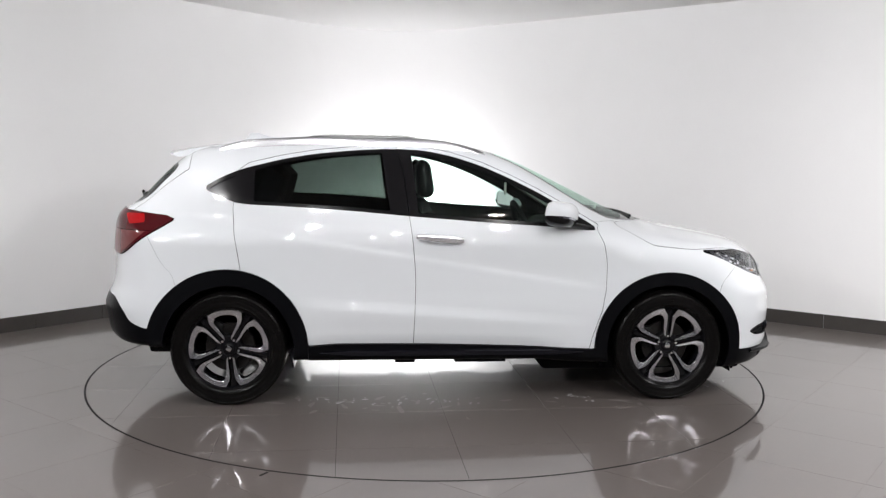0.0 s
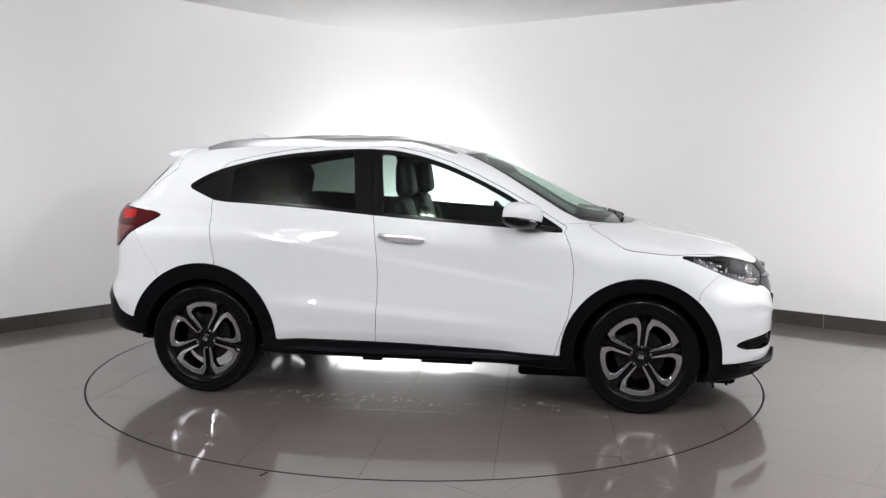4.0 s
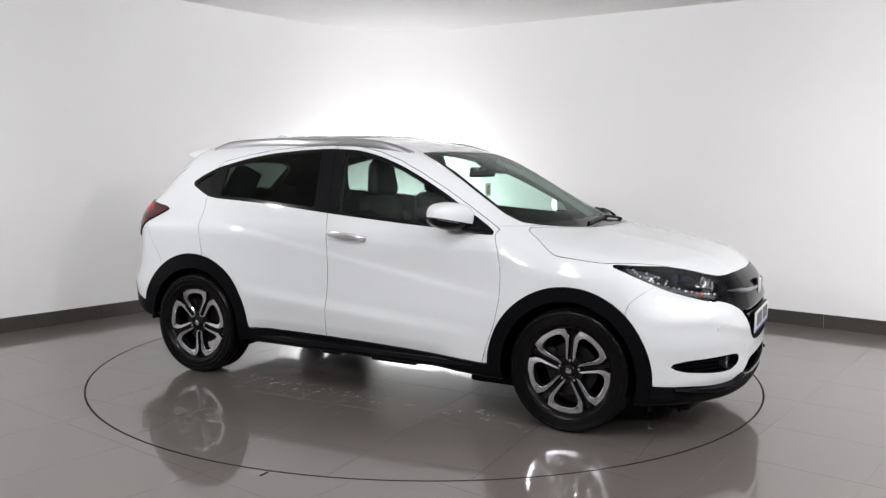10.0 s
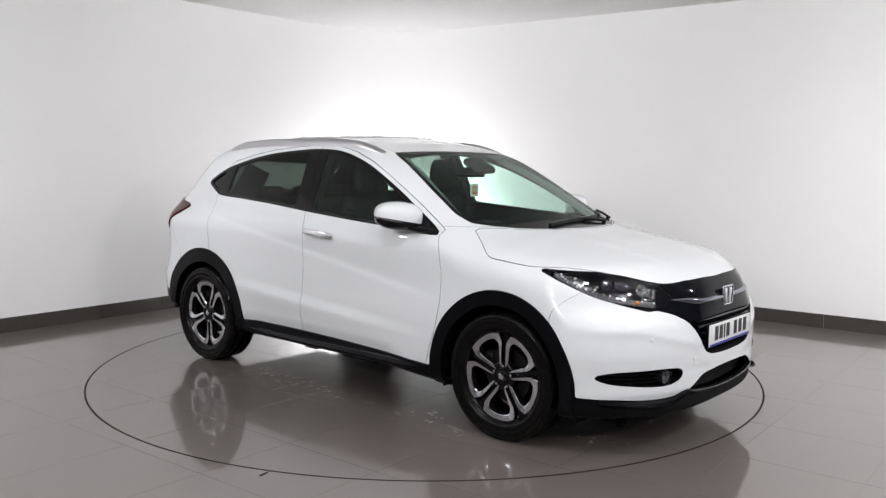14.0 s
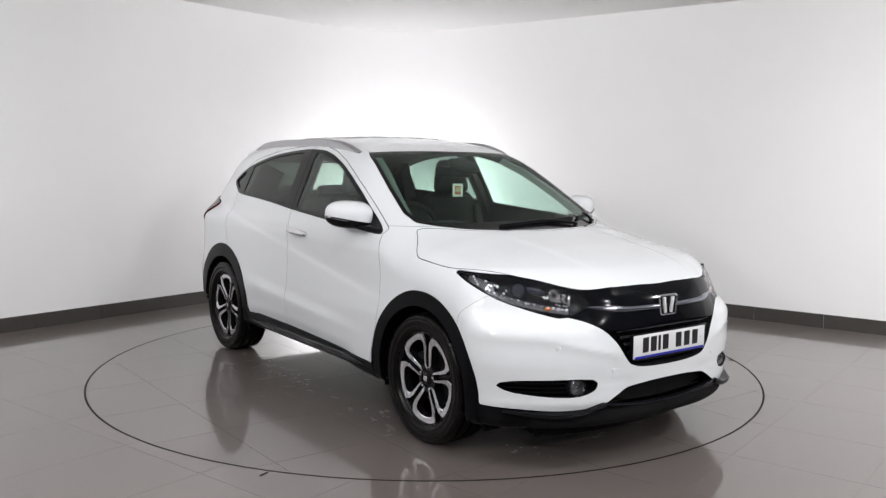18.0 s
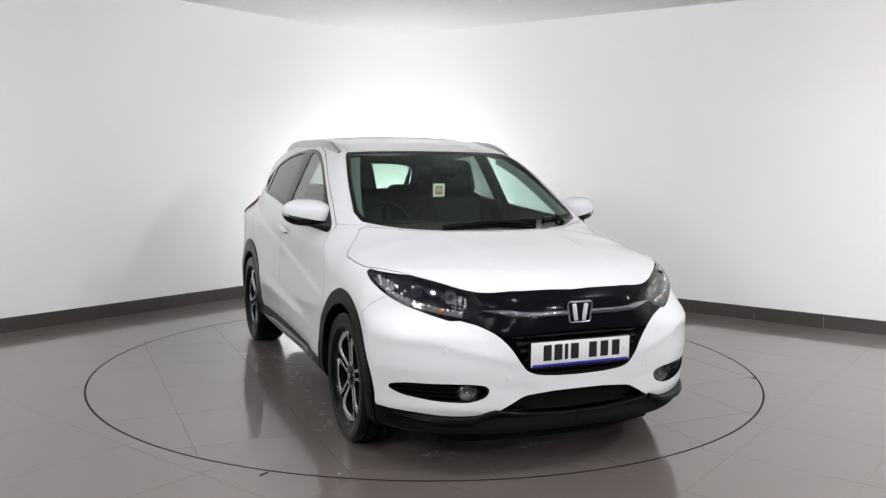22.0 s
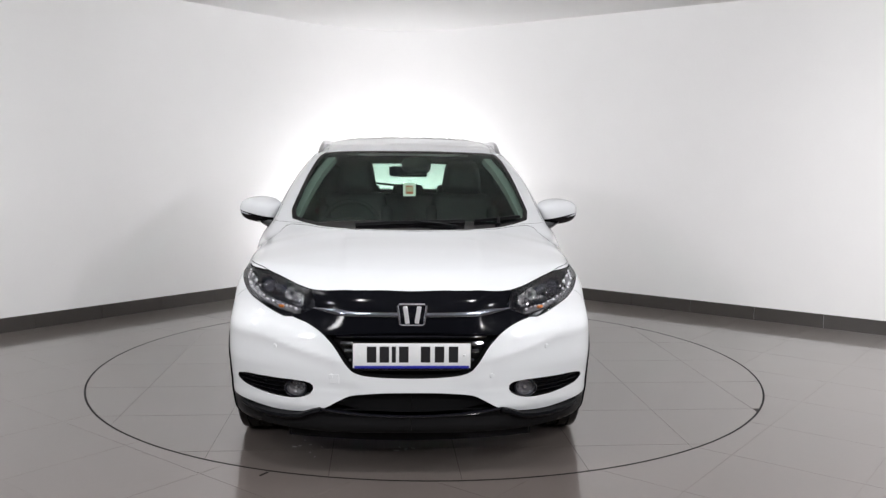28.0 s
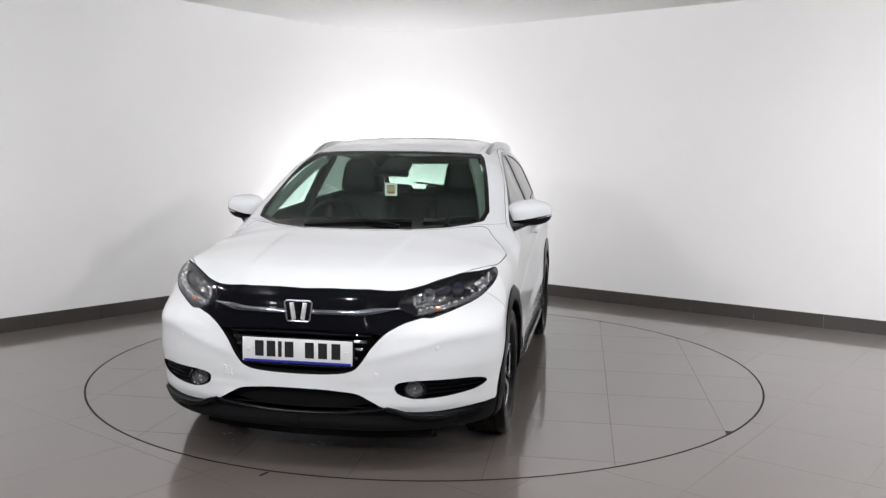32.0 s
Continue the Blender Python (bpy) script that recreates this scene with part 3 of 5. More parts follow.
# lower trim
for side, piece in zip((-1, 1), both_sides(trim)):
    under, piece = carve(piece, lambda p: np.maximum(np.abs(p[:, 1]) - 0.70, p[:, 2] - 0.285))
    panel("underbody", under, M_DARK, car)
    nose_t, piece = carve(piece, lambda p: 1.735 - p[:, 0], 0.001)
    tail_t, piece = carve(piece, lambda p: p[:, 0] + 1.755, 0.001)
    front_t, piece = carve(piece, lambda p: 0.858 - p[:, 0], 0.001)
    rear_t, sill_t = carve(piece, lambda p: p[:, 0] + 0.848, 0.001)
    opening, nose_t = carve(nose_t, lambda p: 0.292 + 0.19 * p[:, 1] ** 2 - p[:, 2] + 3 * np.clip(np.abs(p[:, 1]) - 0.44, 0, 1), 0.002)
    panel("front_lip", nose_t, M_CLAD, car, "black textured plastic lip")
    panel("lower_intake", opening, M_DARK, car, "black recessed mesh intake", lift=-0.055)
    panel("rear_lower_trim", tail_t, M_CLAD, car, "black textured plastic trim")
    panel("wheel_arch_trim", front_t, M_CLAD, car, "black textured plastic trim", lift=0.006)
    panel("wheel_arch_trim", rear_t, M_CLAD, car, "black textured plastic trim", lift=0.006)
    panel("sill_trim", sill_t, M_CLAD, car, "black textured plastic trim", lift=0.010)

# ---- helpers for the parts ----
def part(name, bm, mat, parent, label="", sharp=35, mats=()):
    """Links a bmesh as one mesh object under a thing or a part."""
    me = bpy.data.meshes.new(name)
    bmesh.ops.recalc_face_normals(bm, faces=bm.faces)
    bm.to_mesh(me)
    bm.free()
    for m in (mat, *mats):
        me.materials.append(m)
    me.polygons.foreach_set("use_smooth", [True] * len(me.polygons))
    me.set_sharp_from_angle(angle=radians(sharp))
    ob = new(name, me)
    ob.parent = parent
    if label:
        tagged(ob, label)
    return ob


def rbox(bm, centre, size, bevel=0.01, turn=(0, 0, 0), segs=2, taper=(1, 1)):
    """A box with rounded edges; taper scales its top in x and y."""
    made = bmesh.ops.create_cube(bm, size=1)["verts"]
    for v in made:
        k = v.co.z > 0
        v.co.x *= size[0] * (taper[0] if k else 1)
        v.co.y *= size[1] * (taper[1] if k else 1)
        v.co.z *= size[2]
    edges = list({e for v in made for e in v.link_edges})
    out = bmesh.ops.bevel(bm, geom=edges, offset=bevel, segments=segs, affect="EDGES", profile=0.5)
    verts = list({v for f in out["faces"] for v in f.verts} | {v for v in made if v.is_valid})
    bmesh.ops.transform(bm, matrix=pose(*centre, *turn), verts=verts)
    return verts


def sweep(bm, path, section, closed=False):
    """A bar: the section (u sideways, v upwards) carried along a path of points; each with optional scale."""
    rings = []
    n = len(path)
    for i, p in enumerate(path):
        p = Vector(p)
        a = Vector(path[(i - 1) % n] if closed else path[max(i - 1, 0)])
        b = Vector(path[(i + 1) % n] if closed else path[min(i + 1, n - 1)])
        d = (b - a).normalized()
        side = d.cross(Vector((0, 0, 1)))
        side = side.normalized() if side.length > 1e-4 else Vector((1, 0, 0))
        up = side.cross(d)
        sec = section(i / max(n - 1, 1)) if callable(section) else section
        rings.append([bm.verts.new(p + side * u + up * v) for u, v in sec])
    m = len(rings[0])
    for i in range(n if closed else n - 1):
        for j in range(m):
            bm.faces.new((rings[i][j], rings[i][(j + 1) % m], rings[(i + 1) % n][(j + 1) % m], rings[(i + 1) % n][j]))
    if not closed:
        bm.faces.new(rings[0])
        bm.faces.new(rings[-1][::-1])


def circle(r, n=10, flat=1.0):
    return [(r * math.cos(2 * math.pi * i / n), r * flat * math.sin(2 * math.pi * i / n)) for i in range(n)]


def lathe(bm, profile, segs=64, m=None):
    """A turned form about the y axis; profile of (radius, y), closed if its ends meet."""
    m = m or Matrix()
    rings = [[bm.verts.new(m @ Vector((r * math.cos(2 * math.pi * k / segs), y, r * math.sin(2 * math.pi * k / segs)))) for k in range(segs)] if r > 1e-5
             else [bm.verts.new(m @ Vector((0, y, 0)))] for r, y in profile]
    for a, b in zip(rings, rings[1:]):
        for k in range(segs):
            l = (k + 1) % segs
            if len(a) == 1:
                bm.faces.new((a[0], b[k], b[l]))
            elif len(b) == 1:
                bm.faces.new((a[k], a[l], b[0]))
            else:
                bm.faces.new((a[k], a[l], b[l], b[k]))


def blob(bm, centre, size, power=2.6, m=None, segs=24):
    """A superellipsoid."""
    made = bmesh.ops.create_uvsphere(bm, u_segments=segs, v_segments=segs // 2, radius=1)["verts"]
    for v in made:
        c = v.co
        k = (abs(c.x) ** power + abs(c.y) ** power + abs(c.z) ** power) ** (-1 / power)
        v.co = Vector((c.x * k * size[0] / 2, c.y * k * size[1] / 2, c.z * k * size[2] / 2))
    bmesh.ops.transform(bm, matrix=Matrix.Translation(centre) @ (m or Matrix()), verts=made)
    return made


def meet(o, d, reach=3.0):
    """Where the line from o (outside) along d first meets the car's form."""
    o, d = np.array(o, float), np.array(d, float) / np.linalg.norm(d)
    s = np.arange(0, reach, 0.01)
    p = o + s[:, None] * d
    k = np.argmax(body_field(p[:, 0], p[:, 1], p[:, 2]) < 0)
    a, b = s[max(k - 1, 0)], s[k]
    for _ in range(16):
        c = (a + b) / 2
        q = o + c * d
        a, b = (a, c) if body_field(q[0:1], q[1:2], q[2:3])[0] < 0 else (c, b)
    return o + b * d


def on_side(x, z, s, out=0.0):
    p = meet((x, s * 1.4, z), (0, -s, 0))
    return Vector((p[0], p[1] + s * out, p[2]))


def on_top(x, y, out=0.0):
    p = meet((x, y, 2.2), (0, 0, -1))
    return Vector((p[0], p[1], p[2] + out))


def on_front(y, z, out=0.0):
    p = meet((3.0, y, z), (-1, 0, 0))
    return Vector((p[0] + out, p[1], p[2]))


def on_lamp(q, z, s, deep=0.0):
    """A point of the headlamp's glass, in the lamp's own outline, pushed inwards."""
    e, d = np.array([0.766, 0.643]), np.array([0.643, -0.766])
    far_xy = e * q + d * 3.2
    p = meet((far_xy[0], far_xy[1], z), (-d[0], -d[1], 0), 4.0)
    p = p - np.array([d[0], d[1], 0]) * deep
    return Vector((p[0], p[1] * -s, p[2]))


# ---- wheels ----
M_DISC = material("brake_steel", (0.022, 0.020, 0.019), 0.42, metal=0.8, grain=0.3, scale=90)


def wheel_template():
    bm = bmesh.new()
    lathe(bm, [(0.216, -0.09), (0.220, 0.0), (0.223, 0.05), (0.226, 0.076), (0.231, 0.082), (0.235, 0.088), (0.2395, 0.087), (0.2395, 0.078), (0.234, 0.06), (0.232, -0.095), (0.216, -0.09)], 72)
    rim = part("wheel", bm, M_RIMBLACK, car, "alloy wheel with black pockets and machined faces")
    bm = bmesh.new()
    tread = [(0.331, y) for y in (-0.090, -0.062)] + [(0.324, -0.061), (0.324, -0.053), (0.332, -0.052), (0.333, -0.010), (0.326, -0.009), (0.326, 0.009), (0.333, 0.010),
             (0.332, 0.052), (0.324, 0.053), (0.324, 0.061), (0.331, 0.062), (0.330, 0.090)]
    wall = [(0.322, 0.102), (0.312, 0.1065), (0.3105, 0.1055), (0.300, 0.1085), (0.285, 0.1095), (0.283, 0.1085), (0.268, 0.1060), (0.265, 0.1070), (0.253, 0.1030), (0.245, 0.096), (0.2385, 0.089), (0.232, 0.082)]
    lathe(bm, [(0.234, -0.09), (0.250, -0.104), (0.285, -0.109), (0.322, -0.102)] + tread + wall, 72)
    part("tyre", bm, M_RUBBER, rim, "black road tyre", sharp=50)
    groove = 0.0115
    for k in range(5):
        a0 = radians(90 + 36 + 72 * k)
        ca, sa = math.cos(a0), math.sin(a0)

        def edge(r, off):
            """A point at that distance along the groove beside the spoke, off metres from the groove's axis."""
            return Vector((math.cos(radians(36)) * r + math.sin(radians(36)) * off, math.sin(radians(36)) * r - math.cos(radians(36)) * off))
        outer_h = [edge(0.042, groove), edge(0.11, groove), edge(0.150, groove), edge(0.172, groove + 0.004)] + [Vector((math.cos(radians(b)), math.sin(radians(b)))) * r for b, r in ((26, 0.2085), (17, 0.2105), (8, 0.2105))]
        inner_h = [edge(0.066, groove + 0.0125), edge(0.108, groove + 0.0165), edge(0.140, groove + 0.0195), edge(0.159, groove + 0.027)] + [Vector((math.cos(radians(b)), math.sin(radians(b)))) * r for b, r in ((18, 0.1785), (11, 0.1815), (5, 0.1825))]
        ring_o = [Vector((p.x, p.y)) for p in outer_h] + [Vector((p.x, -p.y)) for p in outer_h[::-1]]
        ring_i = [Vector((p.x, p.y)) for p in inner_h] + [Vector((p.x, -p.y)) for p in inner_h[::-1]]
        bm = bmesh.new()

        def place(p, y):
            p = p * 1.100
            dish = 0.016 * (1 - min(p.length / 0.2, 1)) ** 1.2
            return bm.verts.new((p.x * ca - p.y * sa, y - dish, p.x * sa + p.y * ca))
        to, ti = [place(p, 0.0770) for p in ring_o], [place(p, 0.0765) for p in ring_i]
        co, ci = [place(p.lerp(q, 0.10), 0.0812) for p, q in zip(ring_o, ring_i)], [place(q.lerp(p, 0.12), 0.0788) for p, q in zip(ring_o, ring_i)]
        bo, bi = [place(p, 0.052) for p in ring_o], [place(p + (Vector((0.135, 0)) - p) * 0.10, 0.040) for p in ring_i]
        n = len(to)
        for i in range(n):
            j = (i + 1) % n
            at_hub = j == 0
            bm.faces.new((co[i], co[j], ci[j], ci[i])).material_index = 1 if at_hub else 0
            bm.faces.new((to[i], to[j], co[j], co[i])).material_index = 1 if at_hub else 2
            bm.faces.new((ci[i], ci[j], ti[j], ti[i])).material_index = 1 if at_hub else 2
            bm.faces.new((to[i], bo[i], bo[j], to[j])).material_index = 1
            bm.faces.new((ti[i], ti[j], bi[j], bi[i])).material_index = 1
            bm.faces.new((bo[i], bi[i], bi[j], bo[j])).material_index = 1
        part("spoke", bm, M_RIM, rim, "machined silver spoke loop", sharp=25, mats=(M_RIMBLACK, M_CHROME))
        # the black web under the groove beside it
        a1 = a0 + radians(36)
        bm = bmesh.new()
        for v in rbox(bm, (0.132, 0.052, 0), (0.155, 0.022, 0.036), 0.004):
            v.co.x *= 1.13
            v.co = Vector((v.co.x * math.cos(a1) - v.co.z * math.sin(a1), v.co.y - 0.014 * (1 - v.co.x / 0.24), v.co.x * math.sin(a1) + v.co.z * math.cos(a1)))
        part("spoke_web", bm, M_RIMBLACK, rim, "gloss black spoke web")
        bm = bmesh.new()
        lathe(bm, [(0.0, 0.012), (0.007, 0.012), (0.0085, 0.006), (0.0085, -0.01)], 8, pose(math.cos(a1) * 0.056, 0.062, math.sin(a1) * 0.056))
        part("wheel_nut", bm, M_CHROME, rim, "chromed wheel nut")
    bm = bmesh.new()
    lathe(bm, [(0.0, 0.078), (0.024, 0.077), (0.031, 0.072), (0.034, 0.066), (0.052, 0.064), (0.066, 0.058), (0.070, 0.03)], 40)
    part("hub", bm, M_RIMBLACK, rim, "gloss black hub")
    bm = bmesh.new()
    rbox(bm, (0, 0.0795, 0), (0.030, 0.004, 0.026), 0.0018)
    part("hub_badge", bm, M_CHROME, rim, "small plain chrome badge")
    bm = bmesh.new()
    lathe(bm, [(0.05, 0.020), (0.055, 0.022), (0.14, 0.022), (0.143, 0.018), (0.143, 0.004), (0.06, 0.004)], 48)
    part("brake_disc", bm, M_DISC, rim, "grey steel brake disc")
    bm = bmesh.new()
    rbox(bm, (0.118, 0.012, 0.035), (0.055, 0.05, 0.13), 0.012)
    part("brake_caliper", bm, M_STEEL, rim, "dark brake caliper")
    return rim


wheel = wheel_template()
places = [(FRONT_AXLE, -1, 4), (REAR_AXLE, -1, 30), (FRONT_AXLE, 1, 20), (REAR_AXLE, 1, 50)]
for i, (x, s, turn) in enumerate(places):
    m = pose(x, s * 0.772, HUB_Z) @ (pose(0, 0, 0, 0, 0, 180) if s < 0 else Matrix()) @ pose(0, 0, 0, 0, -turn if s < 0 else turn, 0)
    if i == 0:
        wheel.matrix_basis = m
    else:
        copy_thing(wheel, m)

# wheel housings, dark and hollow
for cx in (1.300, -1.305):
    for s in (-1, 1):
        bm = bmesh.new()
        arc = [(0.400 * math.cos(a), 0.400 * math.sin(a)) for a in np.linspace(radians(-18 if cx > 0 else -12), radians(190 if cx > 0 else 181), 30)]
        rows = [[bm.verts.new((cx + u, s * y, 0.328 + v)) for u, v in arc] for y in (0.862, 0.50)]
        for i in range(len(arc) - 1):
            bm.faces.new((rows[0][i], rows[0][i + 1], rows[1][i + 1], rows[1][i]))
        bm.faces.new(rows[1])
        bmesh.ops.solidify(bm, geom=bm.faces[:], thickness=0.006)
        part("wheel_housing", bm, M_DARK, car, "black plastic wheel housing")

# ---- lamps ----
def bowl(name, piece, mat, parent, depth, label="", shrink=0.0):
    """A closed housing behind a lens: its rim wall and its back."""
    pts, faces = piece
    _, n = slope(pts)
    edges = {}
    for f in faces:
        for a, b in zip(f, f[1:] + f[:1]):
            if (b, a) in edges:
                del edges[(b, a)]
            else:
                edges[(a, b)] = 1
    c = len(pts)
    centre = pts.mean(0)
    top = pts - n * 0.006
    low = pts - n * depth + (centre - pts) * shrink
    walls = [(a, b, b + c, a + c) for a, b in edges]
    back = [tuple(i + c for i in f) for f in faces]
    bm = bmesh.new()
    vs = [bm.verts.new(tuple(p)) for p in np.concatenate([top, low])]
    for f in walls + back:
        bm.faces.new([vs[i] for i in f])
    for v in [v for v in bm.verts if not v.link_faces]:
        bm.verts.remove(v)
    return part(name, bm, mat, parent, label)


M_LAMPBACK = material("lamp_bezel", (0.008, 0.009, 0.014), 0.22, metal=0.2, grain=0.3, scale=80, spec=0.3)
M_FACET = material("lamp_reflector", (0.92, 0.92, 0.94), 0.14, metal=0.9, grain=0.1, scale=70, bump=0.03)
M_FOGBACK = material("fog_reflector", (0.20, 0.20, 0.215), 0.28, metal=0.7, grain=0.4, scale=120, bump=0.01)
M_TRAY = material("lamp_tray", (0.62, 0.62, 0.66), 0.22, metal=0.8, grain=0.2, scale=90)
M_PROJECTOR = material("projector_lens", (0.018, 0.022, 0.042), 0.05, spec=0.8, coat=0.6)
M_CLEAR = glass("projector_glass", (0.40, 0.43, 0.47), 1.0, 0.06)
for s, piece in zip((-1, 1), both_sides(lamp_piece)):
    lamp = panel("headlight", piece, M_LENS, car, "clear headlight with a dark bezel and chrome reflectors", thick=0.004)
    bowl("bezel", piece, M_LAMPBACK, lamp, 0.060, "dark grey headlight bezel", 0.05)
    for q, z, r, deep in ((0.945, 0.834, 0.036, 0.034), (1.112, 0.814, 0.025, 0.026)):
        c = on_lamp(q, z, s, deep)
        aim = Matrix.Translation(c) @ pose(0, 0, 0, 0, 0, s * 25) @ pose(0, 0, 0, 0, 0, -90)
        bm = bmesh.new()
        lathe(bm, [(r * 1.12, 0.012), (r * 1.18, 0.007), (r * 1.05, 0.002), (r * 0.85, -0.012), (r * 0.5, -0.024), (0.0, -0.03)], 24, aim)
        part("reflector", bm, M_LAMPBACK if q < 1 else M_FACET, lamp, "dark ring round the projector" if q < 1 else "chrome ring and bowl")
        bm = bmesh.new()
        made = bmesh.ops.create_uvsphere(bm, u_segments=24, v_segments=14, radius=r * (0.98 if q < 1 else 0.45))["verts"]
        for v in made:
            v.co.y *= 0.55 if q < 1 else 1.0
        bmesh.ops.transform(bm, matrix=aim @ pose(0, -0.004, 0), verts=made)
        part("projector", bm, M_PROJECTOR if q < 1 else M_CLEAR, lamp, "dark blue projector lens" if q < 1 else "clear bulb glass")
    bm = bmesh.new()
    sweep(bm, [on_lamp(q, 0.846 - 0.22 * (q - 0.95), s, 0.036) for q in (0.985, 1.01, 1.04, 1.07)], lambda u: [(a * 0.012, b * (0.008 + 0.014 * math.sin(math.pi * u))) for a, b in circle(1, 10)])
    part("light_guide", bm, M_PROJECTOR, lamp, "dark glass light guide")
    # a smooth grey reflector in the outer tip
    bm = bmesh.new()
    rows = []
    for u in np.linspace(0, 1, 9):
        q = 0.700 + 0.130 * u
        zt, zb = 0.893 - 0.030 * u, 0.868 - 0.058 * u
        rows.append([bm.verts.new(on_lamp(q, zb + (zt - zb) * k / 4, s, 0.018 + 0.016 * math.sin(math.pi * k / 4))) for k in range(5)])
    for a, b in zip(rows, rows[1:]):
        for k in range(4):
            bm.faces.new((a[k], b[k], b[k + 1], a[k + 1]))
    bmesh.ops.solidify(bm, geom=bm.faces[:], thickness=0.003)
    part("tip_reflector", bm, M_TRAY, lamp, "smooth grey reflector in the lamp's tip")
    # the chrome tray along the lamp's foot, with its cells
    bm = bmesh.new()
    foot = [on_lamp(q, float(np.interp(q, [0.80, 0.92, 1.05, 1.20], [0.818, 0.782, 0.757, 0.736])), s, 0.030) for q in np.linspace(0.80, 1.18, 14)]
    sweep(bm, foot, [(-0.012, -0.010), (0.012, -0.010), (0.012, 0.004), (-0.012, 0.014)])
    part("lamp_tray", bm, M_TRAY, lamp, "chrome tray along the lamp's foot")
    # pale beads at uneven places imitate the lamp's sparkle
    rng = random.Random(7)
    bm = bmesh.new()
    for i in range(13):
        q = 0.845 + 0.325 * (i + rng.uniform(-0.35, 0.35)) / 12
        z = float(np.interp(q, [0.84, 0.90, 1.05, 1.20], [0.822, 0.801, 0.769, 0.750])) + rng.uniform(-0.002, 0.004)
        size = rng.uniform(0.005, 0.012)
        blob(bm, on_lamp(q, z, s, 0.010 + 0.006 * rng.random()), (size, size, size), 2.0, segs=10)
    tagged(part("running_light", bm, M_STUD, lamp), "row of small pale running light cells that stand for sparkle", kind="stuff")
    bm = bmesh.new()
    for i in range(14):
        q = 0.720 + 0.20 * rng.random()
        low = float(np.interp(q, [0.70, 0.80, 0.92], [0.868, 0.832, 0.800]))
        size = rng.uniform(0.006, 0.014)
        blob(bm, on_lamp(q, low + 0.036 * rng.random(), s, 0.012 + 0.008 * rng.random()), (size, size, size), 2.0, segs=10)
    tagged(part("sparkle_studs", bm, M_STUD, lamp), "pale studs that stand for sparkle in the lamp's tip", kind="stuff")
    bm = bmesh.new()
    rbox(bm, on_lamp(1.180, 0.790, s, 0.030), (0.010, 0.012, 0.046), 0.003, (0, -8, s * 30), 1)
    rbox(bm, on_lamp(1.155, 0.800, s, 0.034), (0.010, 0.020, 0.040), 0.003, (0, 15, s * 10), 1)
    part("inner_reflector", bm, M_FACET, lamp, "chrome facet beside the grille")
    bm = bmesh.new()
    for i in range(4):
        for k in range(3):
            q, z = 1.125 + 0.016 * i + rng.uniform(-0.004, 0.004), 0.772 + 0.016 * k - 0.15 * (0.018 * i) + rng.uniform(-0.003, 0.003)
            rbox(bm, on_lamp(q, z, s, 0.036 + 0.006 * rng.random()), (0.008, 0.012, 0.010), 0.003, (rng.uniform(-35, 35), rng.uniform(-35, 35), s * 30 + rng.uniform(-40, 40)), 1)
    part("back_reflector", bm, M_TRAY, lamp, "faceted chrome panel behind the main beam")
    bm = bmesh.new()
    rbox(bm, on_lamp(1.090, 0.757, s, 0.012), (0.012, 0.026, 0.012), 0.003, (0, 0, s * 30), 1)
    part("indicator", bm, M_AMBER, lamp, "amber indicator reflector")

for s, piece in zip((-1, 1), both_sides(tail_lamp_piece)):
    upper, lower = carve(piece, lambda p: 1.013 - p[:, 2] - 0.03 * (p[:, 0] + 1.9), 0.003)
    block, upper = carve(upper, from_side([(-1.912, 1.102), (-1.792, 1.100), (-1.780, 1.052), (-1.874, 1.042)], 0))
    rim_low, lower = carve(lower, lambda p: p[:, 2] - (0.880 + 0.80 * (p[:, 0] + 1.905)) - 0.016)
    lamp = panel("tail_light", upper, M_RED, car, "dark red tail light lens", thick=0.02, back=M_RED, lift=0.012)
    panel("brake_lens", block, M_BRIGHTRED, lamp, "bright red brake light block", thick=0.02, back=M_RED, lift=0.012)
    panel("reverse_lens", lower, M_SMOKERED, lamp, "smoked lower lens of the tail light", thick=0.02, back=M_RED, lift=0.010)
    panel("lamp_edge", rim_low, M_RED, lamp, "dark red lower edge of the lens", thick=0.02, back=M_RED, lift=0.010)

# ---- front: garnish, grille, plate, fog lamps ----
garnish, low_grille = carve(grille_piece, lambda p: 0.672 - 0.10 * p[:, 1] ** 2 - p[:, 2])
front_grille = panel("grille", garnish, M_GARNISH, car, "gloss black grille panel with a chrome bar", back=M_DARK, lift=0.002)
bowl("grille_recess", low_grille, M_DARK, front_grille, 0.06, "black grille recess")
for z in (0.655, 0.622, 0.590, 0.548, 0.512):
    wide = float(np.interp(z, [0.49, 0.545, 0.66], [0.205, 0.275, 0.335]))
    bm = bmesh.new()
    sweep(bm, [on_front(y, z, -0.018) for y in np.linspace(-wide, wide, 19)], [(-0.014, -0.006), (0.010, -0.009), (0.014, -0.002), (0.006, 0.008), (-0.014, 0.006)])
    part("grille_slat", bm, M_GLOSSBLACK, front_grille, "gloss black grille slat")
